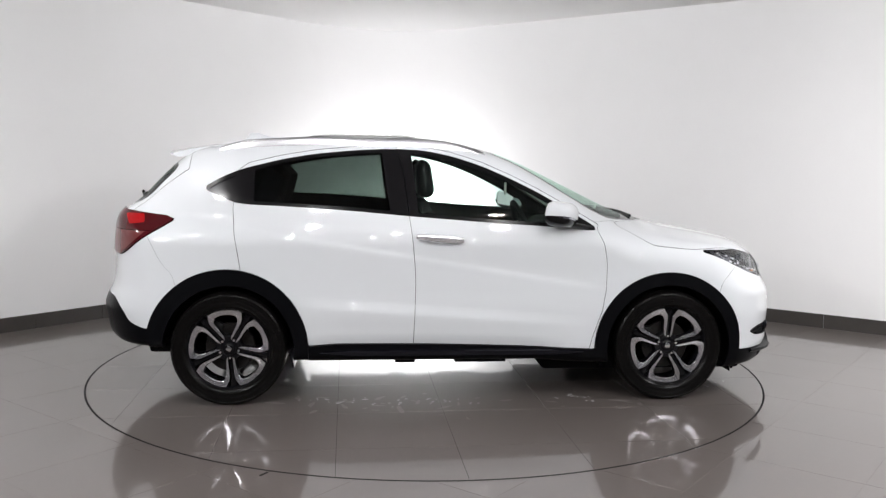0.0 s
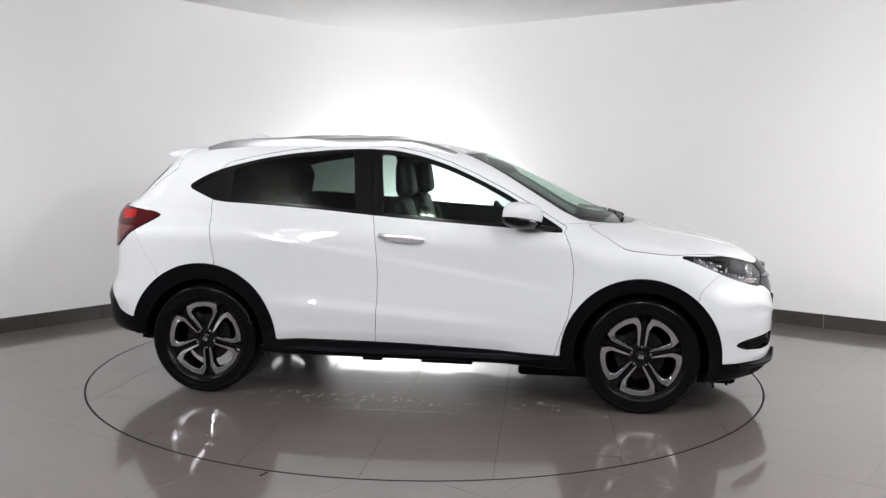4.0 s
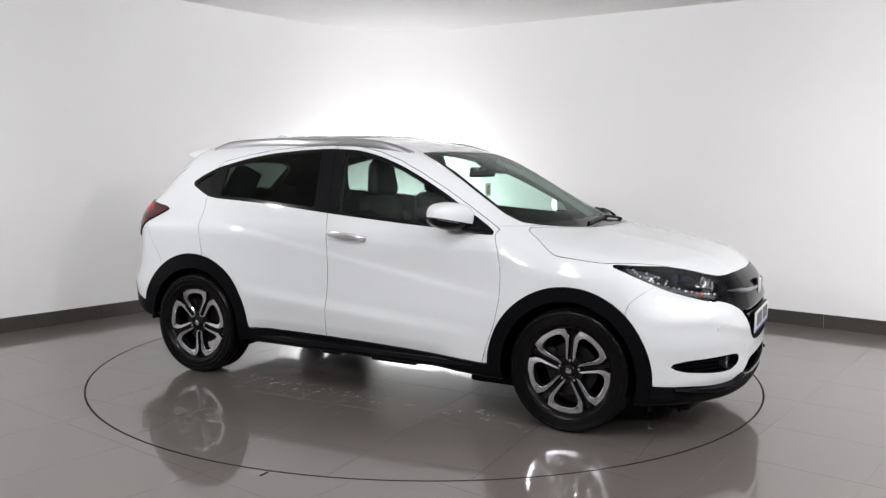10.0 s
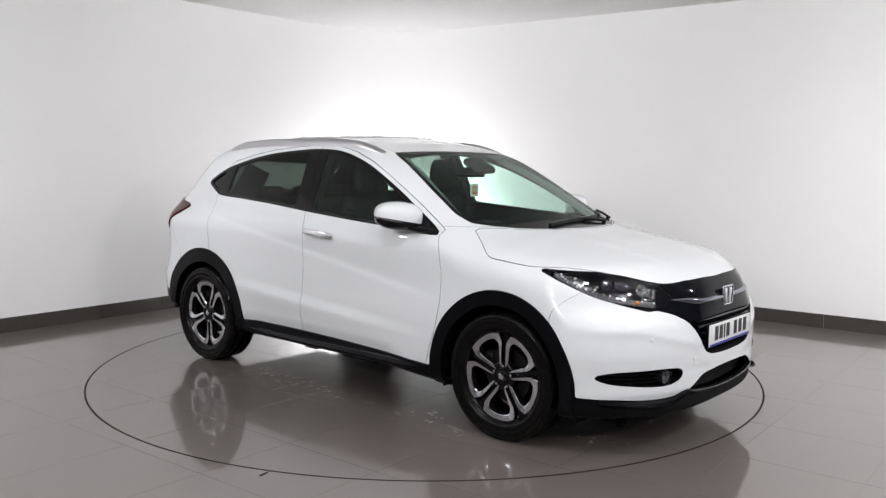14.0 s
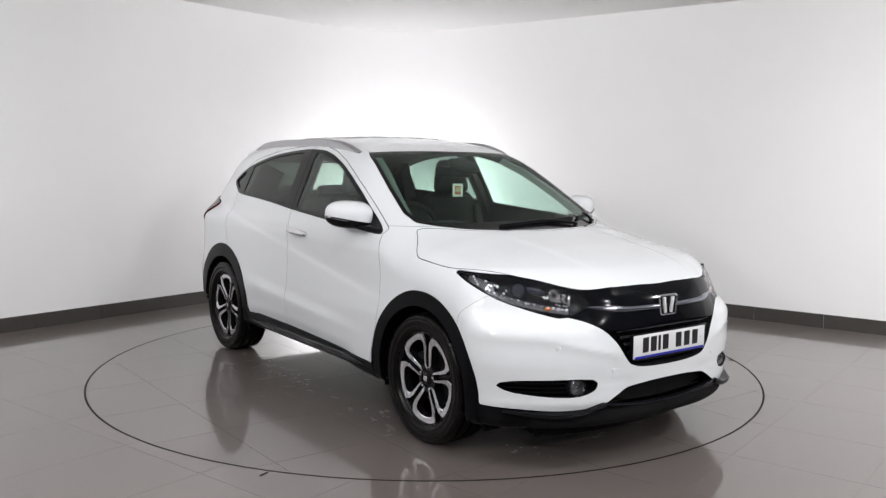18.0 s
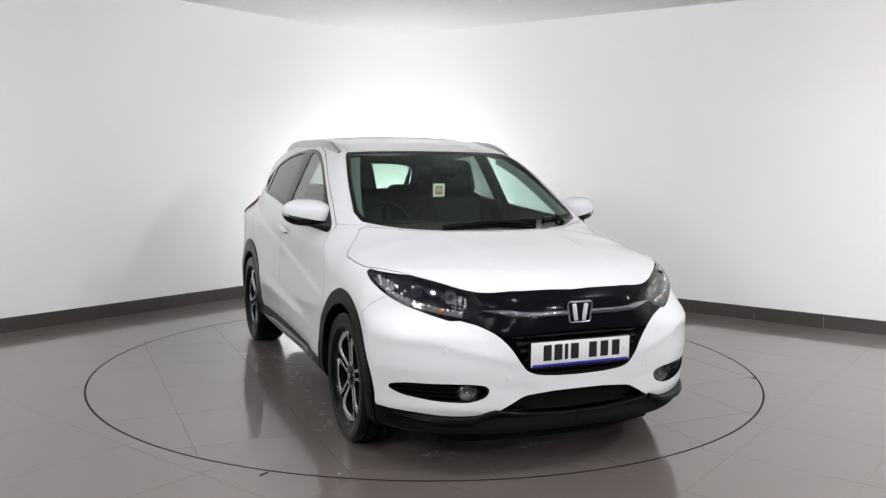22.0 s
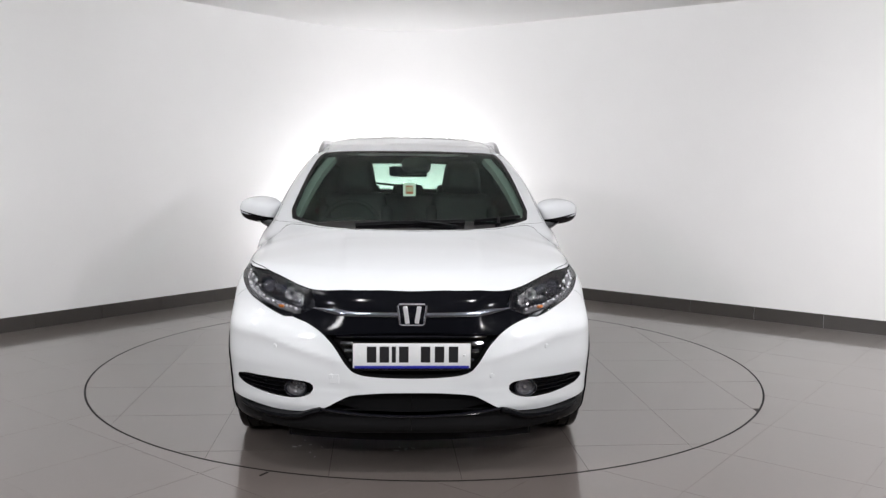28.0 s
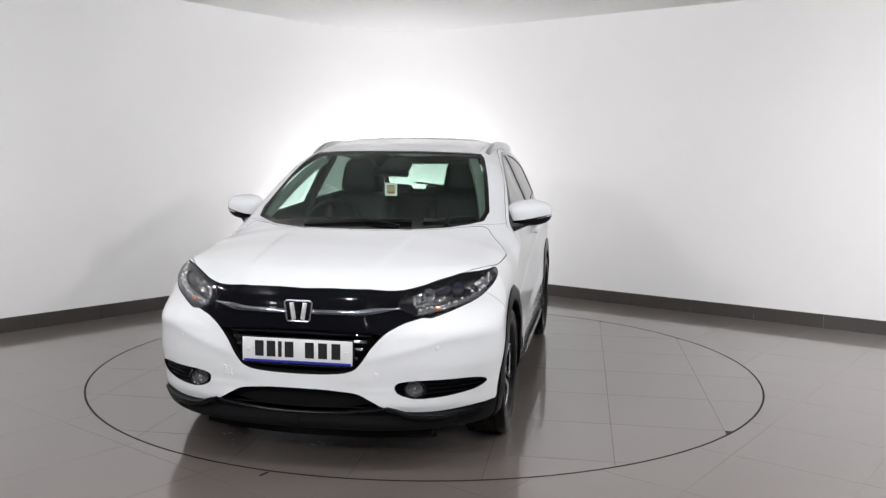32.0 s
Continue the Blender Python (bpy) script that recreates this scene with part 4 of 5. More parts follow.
for s in (-1, 1):
    bm = bmesh.new()
    ys = np.linspace(0.058, 0.445, 20)

    def bar(u):
        k = 1 - 0.75 * max(0, u - 0.7) / 0.3
        h = 0.0118 + 0.004 * float(np.clip((u - 0.45) / 0.25, 0, 1)) if u < 0.72 else 0.0130 * (1 - u) / 0.28 + 0.0028
        return [(-a * k, b) for a, b in ((-0.008, -h), (0.002, -h), (0.008, -h * 0.75), (0.011, -h * 0.35), (0.011, 0.0), (0.009, h * 0.4), (0.005, h * 0.75), (-0.001, h), (-0.008, h))]
    pts = [on_front(s * y, 0.750 + 0.016 * float(np.clip((y - 0.28) / 0.165, 0, 1)), 0.002) for y in ys]
    if s > 0:
        pts = pts[::-1]
        sweep(bm, pts, lambda u: bar(1 - u))
    else:
        sweep(bm, pts, bar)
    part("chrome_bar", bm, M_SMOKECHROME, front_grille, "dark chrome bar across the grille", sharp=60)
# plain badge: a rounded frame with two upright pieces
EMBLEM = on_front(0.0, 0.752, -0.002)
bm = bmesh.new()
ring_pts = [(0.064, 0.040), (0.056, 0.047), (-0.056, 0.047), (-0.064, 0.040), (-0.054, -0.040), (-0.046, -0.046), (0.046, -0.046), (0.054, -0.040)]
sweep(bm, [EMBLEM + Vector((0.010 - 0.05 * v * 0.3, u, v)) for u, v in ring_pts], circle(0.0050, 8), True)
badge = part("badge", bm, M_BAR, front_grille, "plain chrome badge frame")
bm = bmesh.new()
rbox(bm, EMBLEM + Vector((0.001, 0, 0)), (0.014, 0.112, 0.088), 0.006)
part("badge_field", bm, M_GLOSSBLACK, badge, "dark badge field")
for s in (-1, 1):
    bm = bmesh.new()
    rbox(bm, EMBLEM + Vector((0.011, s * 0.026, 0)), (0.010, 0.020, 0.078), 0.003, (s * -9, 0, 0))
    part("badge_bar", bm, M_STUD, badge, "plain chrome bar")
# number plate, its characters as plain bars
plate_x = 2.150
bm = bmesh.new()
rbox(bm, (plate_x - 0.012, 0, 0.571), (0.020, 0.526, 0.120), 0.004)
holder = part("plate_holder", bm, M_CLAD, front_grille, "black plastic plate holder")
bm = bmesh.new()
rbox(bm, (plate_x, 0, 0.573), (0.006, 0.520, 0.111), 0.0025)
part("number_plate", bm, M_PLATE, holder, "white number plate with black bars")
bm = bmesh.new()
rbox(bm, (plate_x + 0.001, 0, 0.5225), (0.0065, 0.508, 0.012), 0.001)
part("plate_strip", bm, M_BLUE, holder, "blue strip along the plate's foot")
for k, y in enumerate((-0.178, -0.122, -0.080, -0.036, 0.060, 0.122, 0.184)):
    bm = bmesh.new()
    rbox(bm, (plate_x + 0.003, y, 0.579), (0.002, 0.018 if k == 2 else 0.042, 0.072), 0.0008, segs=1)
    part("plate_bar", bm, M_INK, holder, "plain black bar")
for y in (-0.232, 0.232):
    bm = bmesh.new()
    lathe(bm, [(0.0, 0.005), (0.006, 0.004), (0.007, 0.0)], 12, pose(plate_x + 0.002, y, 0.575, 0, 0, -90))
    part("plate_screw", bm, M_PLATE, holder, "white plate screw cap")

for s, piece in zip((-1, 1), both_sides(fog_piece)):
    surround = bowl("fog_lamp_surround", piece, M_CLAD, car, 0.045, "black fog lamp surround", 0.02)
    c = on_front(s * 0.522, 0.402, -0.022)
    aim = Matrix.Translation(c) @ pose(0, 0, 0, 0, 0, -90) @ Matrix.Diagonal((1.14, 1, 0.90, 1))
    bm = bmesh.new()
    lathe(bm, [(0.036, 0.000), (0.044, 0.008), (0.047, 0.004), (0.047, -0.03)], 28, aim)
    part("fog_lamp_ring", bm, M_GLOSSBLACK, surround, "black ring of the fog lamp")
    bm = bmesh.new()
    lathe(bm, [(0.037, 0.002), (0.030, -0.014), (0.0, -0.024)], 28, aim)
    part("fog_lamp_reflector", bm, M_FOGBACK, surround, "grey fog lamp reflector")
    bm = bmesh.new()
    lathe(bm, [(0.0, -0.003), (0.006, -0.005), (0.008, -0.011), (0.008, -0.022)], 14, aim)
    part("fog_lamp_bulb", bm, M_FACET, surround, "chrome bulb cap")
    bm = bmesh.new()
    lathe(bm, [(0.037, 0.001), (0.025, 0.008), (0.0, 0.011)], 28, aim)
    part("fog_lamp_lens", bm, M_LENS, surround, "clear fog lamp lens")
    for z in (0.382, 0.402, 0.422):
        bm = bmesh.new()
        ys = np.linspace(0.565, 0.575 + (0.22 if z > 0.39 else 0.16), 10)
        sweep(bm, [on_front(s * y, z, -0.022) for y in (ys if s < 0 else ys[::-1])], [(-0.006, -0.003), (0.006, -0.003), (0.006, 0.003), (-0.006, 0.003)])
        part("fog_lamp_slat", bm, M_CLAD, surround, "black textured slat")

# the lip's bright edge below the intake, the ridges at its ends, the flap under it
bm = bmesh.new()
sweep(bm, [on_front(y, 0.290 + 0.19 * y * y, 0.002) for y in np.linspace(-0.405, 0.405, 31)], circle(0.008, 8, 0.8))
part("lip_edge", bm, M_GLOSSBLACK, car, "satin black lip edge")
for s in (-1, 1):
    bm = bmesh.new()
    way = [(0.405, 0.322), (0.44, 0.312), (0.475, 0.298), (0.50, 0.288), (0.56, 0.282), (0.64, 0.280), (0.72, 0.283), (0.79, 0.290)]
    sweep(bm, [on_front(s * y, z, 0.002 + 0.024 * float(np.clip((y - 0.42) / 0.16, 0, 1) * np.clip((0.80 - y) / 0.16, 0, 1)) - 0.014 * float(np.clip((y - 0.72) / 0.07, 0, 1))) for y, z in (way if s < 0 else way[::-1])], [(0.020, -0.016), (-0.010, -0.016), (-0.020, -0.006), (-0.016, 0.006), (0.02, 0.012)])
    part("lip_ridge", bm, M_CLAD, car, "black plastic lip ridge", sharp=50)
bm = bmesh.new()
sweep(bm, [Vector((1.935 - 0.30 * y * y, y, 0.165)) for y in np.linspace(-0.58, 0.58, 25)], [(-0.010, -0.048), (0.004, -0.048), (0.014, 0.045), (-0.010, 0.045)])
part("front_flap", bm, M_CLAD, car, "black rubber flap under the lip")

# intake mesh and front sensors
for z in (0.305, 0.330, 0.355, 0.378):
    wide = float(np.interp(z, [0.30, 0.33, 0.38], [0.36, 0.33, 0.25]))
    bm = bmesh.new()
    sweep(bm, [on_front(y, z, -0.062) for y in np.linspace(-wide, wide, 15)], [(-0.008, -0.003), (0.006, -0.003), (0.006, 0.003), (-0.008, 0.003)])
    part("intake_slat", bm, M_DARK, car, "black intake slat")
for y, z in ((-0.62, 0.590), (0.62, 0.590), (-0.36, 0.475), (0.36, 0.475)):
    p = on_front(y, z)
    _, nn = slope(np.array([p]))
    bm = bmesh.new()
    lathe(bm, [(0.0, 0.0022), (0.0095, 0.002), (0.011, 0.0), (0.011, -0.004)], 16, Matrix.Translation(p) @ Vector(nn[0]).to_track_quat("Y", "Z").to_matrix().to_4x4())
    part("parking_sensor", bm, M_PAINT, car)

bm = bmesh.new()
tow = on_front(-0.345, 0.462, -0.0006)
_, nn = slope(np.array([tow]), 0.01)
rbox(bm, (0, 0, 0), (0.046, 0.0022, 0.042), 0.0010, segs=1)
bm.transform(Matrix.Translation(tow) @ Vector(nn[0]).to_track_quat("Y", "Z").to_matrix().to_4x4())
part("tow_eye_cover", bm, M_PAINT, car)

# ---- mirrors, handles, rails, fin, wipers ----
for s in (-1, 1):
    at = Matrix.Translation((0.615, s * 0.900, 1.126)) @ pose(0, 0, 0, s * 4, 5, s * 32)
    bm = bmesh.new()
    blob(bm, (0, 0, 0), (0.190, 0.268, 0.152), 2.8, segs=36)
    for v in bm.verts:
        v.co.z *= 1 - 0.8 * max(0, v.co.y * s) * (1 if v.co.z > 0 else 0.3)
        if v.co.x < -0.045:
            v.co.x = -0.045 + (v.co.x + 0.045) * 0.15
    low = bm.copy()
    cut = (0, 0, -0.024), (-0.10, s * -0.10, 1)
    bmesh.ops.bisect_plane(bm, geom=bm.verts[:] + bm.edges[:] + bm.faces[:], plane_co=cut[0], plane_no=cut[1], clear_inner=True)
    bm.transform(at)
    cap = part("door_mirror", bm, M_PAINT, car, "white door mirror cap")
    bmesh.ops.bisect_plane(low, geom=low.verts[:] + low.edges[:] + low.faces[:], plane_co=(0, 0, -0.025), plane_no=cut[1], clear_outer=True)
    low.transform(at)
    part("mirror_base", low, M_PILLAR, cap, "black lower mirror shell")
    bm = bmesh.new()
    a, b = Vector((0.640, s * 0.890, 1.070)), Vector((0.800, s * 0.775, 1.036))
    sweep(bm, [a.lerp(b, u) for u in (0, 0.35, 0.7, 1)], lambda u: [(x * (0.048 + 0.014 * u), z * (0.018 + 0.008 * u)) for x, z in circle(1, 12)])
    part("mirror_arm", bm, M_PILLAR, cap, "black mirror arm")
    bm = bmesh.new()
    sweep(bm, [at @ Vector((0.094 * math.sqrt(max(0.0, 1 - (u / 0.134) ** 2.8)) + 0.002, s * u, -0.022 + 0.10 * u)) for u in np.linspace(-0.03, 0.126, 10)], [(-0.005, -0.004), (0.005, -0.004), (0.005, 0.004), (-0.005, 0.004)])
    part("mirror_indicator", bm, M_BAR, cap, "bright indicator strip")
    bm = bmesh.new()
    rbox(bm, (-0.050, s * 0.0, 0.004), (0.006, 0.190, 0.105), 0.003, segs=1)
    bm.transform(at)
    part("mirror_glass", bm, material("mirror", (0.85, 0.85, 0.86), 0.02, metal=1.0), cap, "silvered mirror glass")

    bm = bmesh.new()
    ends = (-0.217, 0.052)
    path = [on_side(x, 0.990 - 0.075 * (x + 0.217), s, 0.012 + 0.022 * math.sin(math.pi * u) ** 0.5) for u, x in zip(np.linspace(0, 1, 13), np.linspace(*ends, 13))]
    sweep(bm, path, lambda u: [(a * (0.011), b * (0.012 + 0.011 * math.sin(math.pi * min(max(u, 0.02), 0.98)) ** 0.4)) for a, b in circle(1, 12)])
    part("door_handle", bm, M_HANDLE, doors["R" if s < 0 else "L"][0], "satin chrome door handle")

    bm = bmesh.new()
    xs = np.linspace(-1.385, 0.205, 40)

    def rail(x):
        rise = 0.037 * min(1, ((x + 1.40) / 0.17)) ** 0.6 * min(1, ((0.215 - x) / 0.24)) ** 0.7
        p = on_top(x, s * (0.585 - 0.045 * max(0, -0.6 - x) - 0.02 * max(0, x)), 0)
        return p, rise
    base = [rail(x) for x in xs]
    rings = []
    for (p, rise) in base:
        rings.append([bm.verts.new(p + Vector((0, s * dy, dz))) for dy, dz in ((-0.016, -0.012), (-0.015, rise * 0.75), (-0.009, rise), (0.009, rise), (0.016, rise * 0.7), (0.020, -0.012))])
    for i in range(len(rings) - 1):
        for j in range(6):
            bm.faces.new((rings[i][j], rings[i][(j + 1) % 6], rings[i + 1][(j + 1) % 6], rings[i + 1][j]))
    bm.faces.new(rings[0])
    bm.faces.new(rings[-1][::-1])
    part("roof_rail", bm, M_SATIN, car, "satin silver roof rail", sharp=50)

bm = bmesh.new()
fin = [(-1.315, 0.0), (-1.300, 0.038), (-1.270, 0.054), (-1.235, 0.050), (-1.16, 0.018), (-1.095, 0.0)]
left, right = [], []
for x, h in fin:
    z = on_top(x, 0).z - 0.004
    w = 0.006 if h > 0.03 else 0.014
    left.append([bm.verts.new((x, -0.034 + abs(x + 1.25) * 0.08, z)), bm.verts.new((x, -w * 0.7, z + h + 0.004))])
    right.append([bm.verts.new((x, 0.034 - abs(x + 1.25) * 0.08, z)), bm.verts.new((x, w * 0.7, z + h + 0.004))])
for i in range(len(fin) - 1):
    bm.faces.new((left[i][0], left[i + 1][0], left[i + 1][1], left[i][1]))
    bm.faces.new((right[i][0], right[i][1], right[i + 1][1], right[i + 1][0]))
    bm.faces.new((left[i][1], left[i + 1][1], right[i + 1][1], right[i][1]))
part("aerial_fin", bm, M_PAINT, car, sharp=60)

# the roof spoiler over the rear window
bm = bmesh.new()
rows = []
for y in np.linspace(-0.515, 0.515, 25):
    w = abs(y) / 0.535
    back, front = -1.765 + 0.10 * w ** 2.2, -1.46
    zf = on_top(front, y * 0.93).z
    zb = zf - (0.052 - 0.012 * w)
    rows.append([bm.verts.new(v) for v in ((front, y * 0.93, zf - 0.01), (front - 0.01, y * 0.93, zf + 0.002), ((front + back) / 2, y, (zf + zb) / 2 + 0.008), (back + 0.01, y, zb + 0.004), (back, y, zb - 0.008), (back + 0.03, y, zb - 0.022), (front - 0.12, y, zf - 0.055))])
for a, b in zip(rows, rows[1:]):
    for j in range(7):
        bm.faces.new((a[j], a[(j + 1) % 7], b[(j + 1) % 7], b[j]))
bm.faces.new(rows[0])
bm.faces.new(rows[-1][::-1])
part("roof_spoiler", bm, M_PAINT, car, sharp=45)

for pts in (((1.215, -0.30), (1.205, -0.06), (1.185, 0.16), (1.155, 0.30)), ((1.135, 0.36), (1.075, 0.47), (1.01, 0.56), (0.960, 0.63))):
    bm = bmesh.new()
    path = [on_top(x, y, 0.012) for x, y in pts]
    sweep(bm, path, [(-0.009, -0.010), (0.009, -0.010), (0.006, 0.008), (-0.006, 0.008)])
    blade = part("wiper", bm, M_CLAD, car, "black wiper blade")
    a, b = Vector(path[0]).lerp(Vector(path[-1]), 0.5), on_top(1.245, 0.24, 0.008) if pts[0][1] < 0 else on_top(1.130, 0.49, 0.010)
    bm = bmesh.new()
    sweep(bm, [a + Vector((0, 0, 0.010)), a.lerp(b, 0.5) + Vector((0, 0, 0.012)), b + Vector((0, 0, 0.004))], circle(0.008, 8))
    blob(bm, b, (0.030, 0.030, 0.02), 2)
    part("wiper_arm", bm, M_CLAD, blade, "black wiper arm")
bm = bmesh.new()
blob(bm, (-1.945, 0.0, 1.182), (0.08, 0.06, 0.05), 2.2)
sweep(bm, [Vector((-1.965, 0.0, 1.185)), Vector((-1.930, -0.2, 1.205)), Vector((-1.890, -0.36, 1.222))], circle(0.009, 8))
part("rear_wiper", bm, M_CLAD, car, "black rear wiper")

# drops of water standing on the sunroof
rng = random.Random(11)
bm = bmesh.new()
for _ in range(190):
    p = on_top(rng.uniform(DROPS[0], DROPS[1]), rng.uniform(-DROPS[2], DROPS[2]), 0.0022)
    r = rng.uniform(0.006, 0.015)
    around = [(r * math.cos(a) * rng.uniform(0.7, 1.3), r * math.sin(a) * rng.uniform(0.7, 1.3)) for a in np.linspace(0, 2 * math.pi, 8)[:-1]]
    foot = [bm.verts.new(p + Vector((x, y, 0))) for x, y in around]
    rim = [bm.verts.new(p + Vector((x * 0.75, y * 0.75, r * 0.28))) for x, y in around]
    tip = bm.verts.new(p + Vector((0, 0, r * 0.36)))
    for i in range(7):
        j = (i + 1) % 7
        bm.faces.new((foot[i], foot[j], rim[j], rim[i]))
        bm.faces.new((rim[i], rim[j], tip))
tagged(part("roof_drops", bm, M_WATER, car, "drops of water on the sunroof", sharp=89), kind="stuff")

# ---- under the car ----
for s in (-1, 1):
    for x, y, z, size in ((1.712, 0.70, 0.205, (0.012, 0.20, 0.10)), (-0.945, 0.76, 0.255, (0.012, 0.16, 0.09)), (0.90, 0.78, 0.235, (0.012, 0.12, 0.06))):
        bm = bmesh.new()
        rbox(bm, (x, s * y, z), size, 0.004, (0, -12, 0), 1)
        part("air_deflector", bm, M_CLAD, car, "black rubber flap")
    for x0, x1 in ((-0.34, -0.22), (0.02, 0.33)):
        bm = bmesh.new()
        rbox(bm, ((x0 + x1) / 2, s * 0.72, 0.238), (x1 - x0, 0.10, 0.034), 0.006)
        part("underbody_cover", bm, M_DARK, car, "black underbody cover")
    # a moulded ridge along the sill
    bm = bmesh.new()
    sweep(bm, [on_side(x, 0.308, s, 0.006 + 0.014 * math.sin(math.pi * u) ** 0.4) for u, x in zip(np.linspace(0.01, 0.99, 17), np.linspace(-0.78, 0.78, 17))], lambda u: [(a, b * min(1.0, 0.15 + 7 * min(u, 1 - u))) for a, b in ((-0.012, -0.022), (0.008, -0.016), (0.008, 0.010), (-0.012, 0.020))])
    part("sill_ridge", bm, M_GLOSSBLACK, car, "glossy black sill moulding")
bm = bmesh.new()
rbox(bm, (-1.35, 0, 0.33), (0.12, 1.40, 0.09), 0.03)
part("rear_axle", bm, M_STEEL, car, "dark rear axle beam")
bm = bmesh.new()
rbox(bm, (1.30, 0, 0.33), (0.14, 1.40, 0.06), 0.02)
part("front_axle", bm, M_STEEL, car, "dark front suspension beam")

bm = bmesh.new()
rbox(bm, (1.24, 0, 0.180), (1.30, 1.16, 0.115), 0.025, taper=(0.98, 0.96))
part("undertray", bm, M_DARK, car, "black engine undertray")
bm = bmesh.new()
rbox(bm, (-1.28, 0.0, 0.262), (0.80, 1.00, 0.10), 0.03)
part("rear_undertray", bm, M_DARK, car, "black rear undertray")

# ---- cabin ----
for s in (-1, 1):
    # grey linings of the windscreen pillars, the door pillars and the rear pillars
    bm = bmesh.new()
    way = [(0.27, 0.50), (0.45, 0.555), (0.62, 0.605), (0.78, 0.645), (0.93, 0.675)]
    sweep(bm, [on_top(x, s * y, -0.045) for x, y in (way if s < 0 else way[::-1])], [(-0.028, -0.018), (0.028, -0.018), (0.030, 0.014), (-0.026, 0.018)])
    part("pillar_lining", bm, M_TRIM, car, "pale grey windscreen pillar lining")
    bm = bmesh.new()
    sweep(bm, [on_side(x, z, s, -0.045) for x, z in ((-0.245, 0.98), (-0.262, 1.16), (-0.285, 1.32), (-0.31, 1.45))], [(-0.05, -0.018), (0.05, -0.018), (0.05, 0.018), (-0.05, 0.018)])
    part("pillar_lining", bm, M_DASH, car, "black door pillar lining")
    bm = bmesh.new()
    sweep(bm, [on_side(x, z, s, -0.13) for x, z in ((-1.15, 1.10), (-1.14, 1.17), (-1.11, 1.26), (-1.08, 1.36))], [(-0.03, -0.085), (0.03, -0.085), (0.03, 0.085), (-0.03, 0.085)])
    part("rear_pillar_lining", bm, M_DASH, car, "black rear pillar lining")
bm = bmesh.new()
rbox(bm, (-0.35, 0, 0.30), (2.9, 1.36, 0.05), 0.02)
part("cabin_floor", bm, M_DASH, car, "black carpet floor")
bm = bmesh.new()
rbox(bm, (0.92, 0, 0.86), (0.56, 1.30, 0.34), 0.07, segs=4, taper=(0.80, 0.96))
dash = part("dashboard", bm, M_DASH, car, "black dashboard")
bm = bmesh.new()
rbox(bm, (0.75, -0.37, 1.040), (0.20, 0.36, 0.07), 0.03, segs=3)
part("instrument_hood", bm, M_DASH, dash, "black instrument hood")
bm = bmesh.new()
rbox(bm, (0.30, 0, 0.62), (0.75, 0.20, 0.30), 0.04, segs=3)
part("centre_console", bm, M_DASH, car, "black centre console")
bm = bmesh.new()
aim = pose(0.50, -0.37, 1.000, 0, -24, 0)
sweep(bm, [aim @ Vector((0, 0.183 * math.cos(a), 0.183 * math.sin(a))) for a in np.linspace(0, 2 * math.pi, 32, endpoint=False)], circle(0.016, 10), True)
steering = part("steering_wheel", bm, M_SEAT, car, "black leather steering wheel")
bm = bmesh.new()
blob(bm, (0, 0, 0), (0.06, 0.17, 0.13), 3, aim)
for a in (0, 180, 270):
    c, s_ = math.cos(radians(a)), math.sin(radians(a))
    sweep(bm, [aim @ Vector((0.0, c * 0.06, s_ * 0.06)), aim @ Vector((0, c * 0.18, s_ * 0.18))], [(-0.010, -0.02), (0.01, -0.02), (0.01, 0.02), (-0.01, 0.02)])
part("steering_boss", bm, M_DASH, steering, "black steering boss with spokes")


def seat(y):
    bm = bmesh.new()
    rbox(bm, (0.20, y, 0.575), (0.52, 0.52, 0.15), 0.055, (0, -7, 0), 4)
    base = part("seat", bm, M_SEAT, car, "black leather front seat")
    bm = bmesh.new()
    rbox(bm, (-0.125, y, 0.88), (0.15, 0.50, 0.66), 0.06, (0, -12, 0), 4, (0.75, 0.84))
    for t in (-1, 1):
        rbox(bm, (-0.085, y + t * 0.215, 0.86), (0.15, 0.09, 0.52), 0.04, (0, -12, 0), 3, (0.8, 0.9))
    part("seat_back", bm, M_SEAT, base)
    bm = bmesh.new()
    rbox(bm, (-0.152, y, 1.315), (0.115, 0.300, 0.240), 0.056, (0, -6, 0), 4, (0.80, 0.74))
    part("headrest", bm, M_SEAT, base)
    bm = bmesh.new()
    for t in (-1, 1):
        sweep(bm, [Vector((-0.175, y + t * 0.06, 1.15)), Vector((-0.168, y + t * 0.06, 1.24))], circle(0.006, 8))
    part("headrest_post", bm, M_CHROME, base, "chrome headrest post")


seat(-0.37)
seat(0.37)
bm = bmesh.new()
rbox(bm, (-0.85, 0, 0.60), (0.50, 1.26, 0.16), 0.06, segs=4)
bench = part("rear_bench", bm, M_SEAT, car, "black leather rear bench")
bm = bmesh.new()
rbox(bm, (-1.15, 0, 0.90), (0.15, 1.24, 0.52), 0.06, (0, -16, 0), 4)
part("bench_back", bm, M_SEAT, bench)
for y in (-0.36, 0.0, 0.36):
    bm = bmesh.new()
    rbox(bm, (-1.225, y, 1.175), (0.09, 0.25, 0.10), 0.035, (0, -10, 0), 3)
    part("rear_headrest", bm, M_SEAT, bench)
bm = bmesh.new()
rbox(bm, (-1.60, 0, 1.03), (0.62, 1.16, 0.03), 0.01)
part("load_cover", bm, M_DASH, car, "black load cover")
bm = bmesh.new()
rbox(bm, (0.395, -0.010, 1.356), (0.03, 0.250, 0.066), 0.014, (0, 8, -14), 3)
part("interior_mirror", bm, M_GLOSSBLACK, car, "black interior mirror")
bm = bmesh.new()
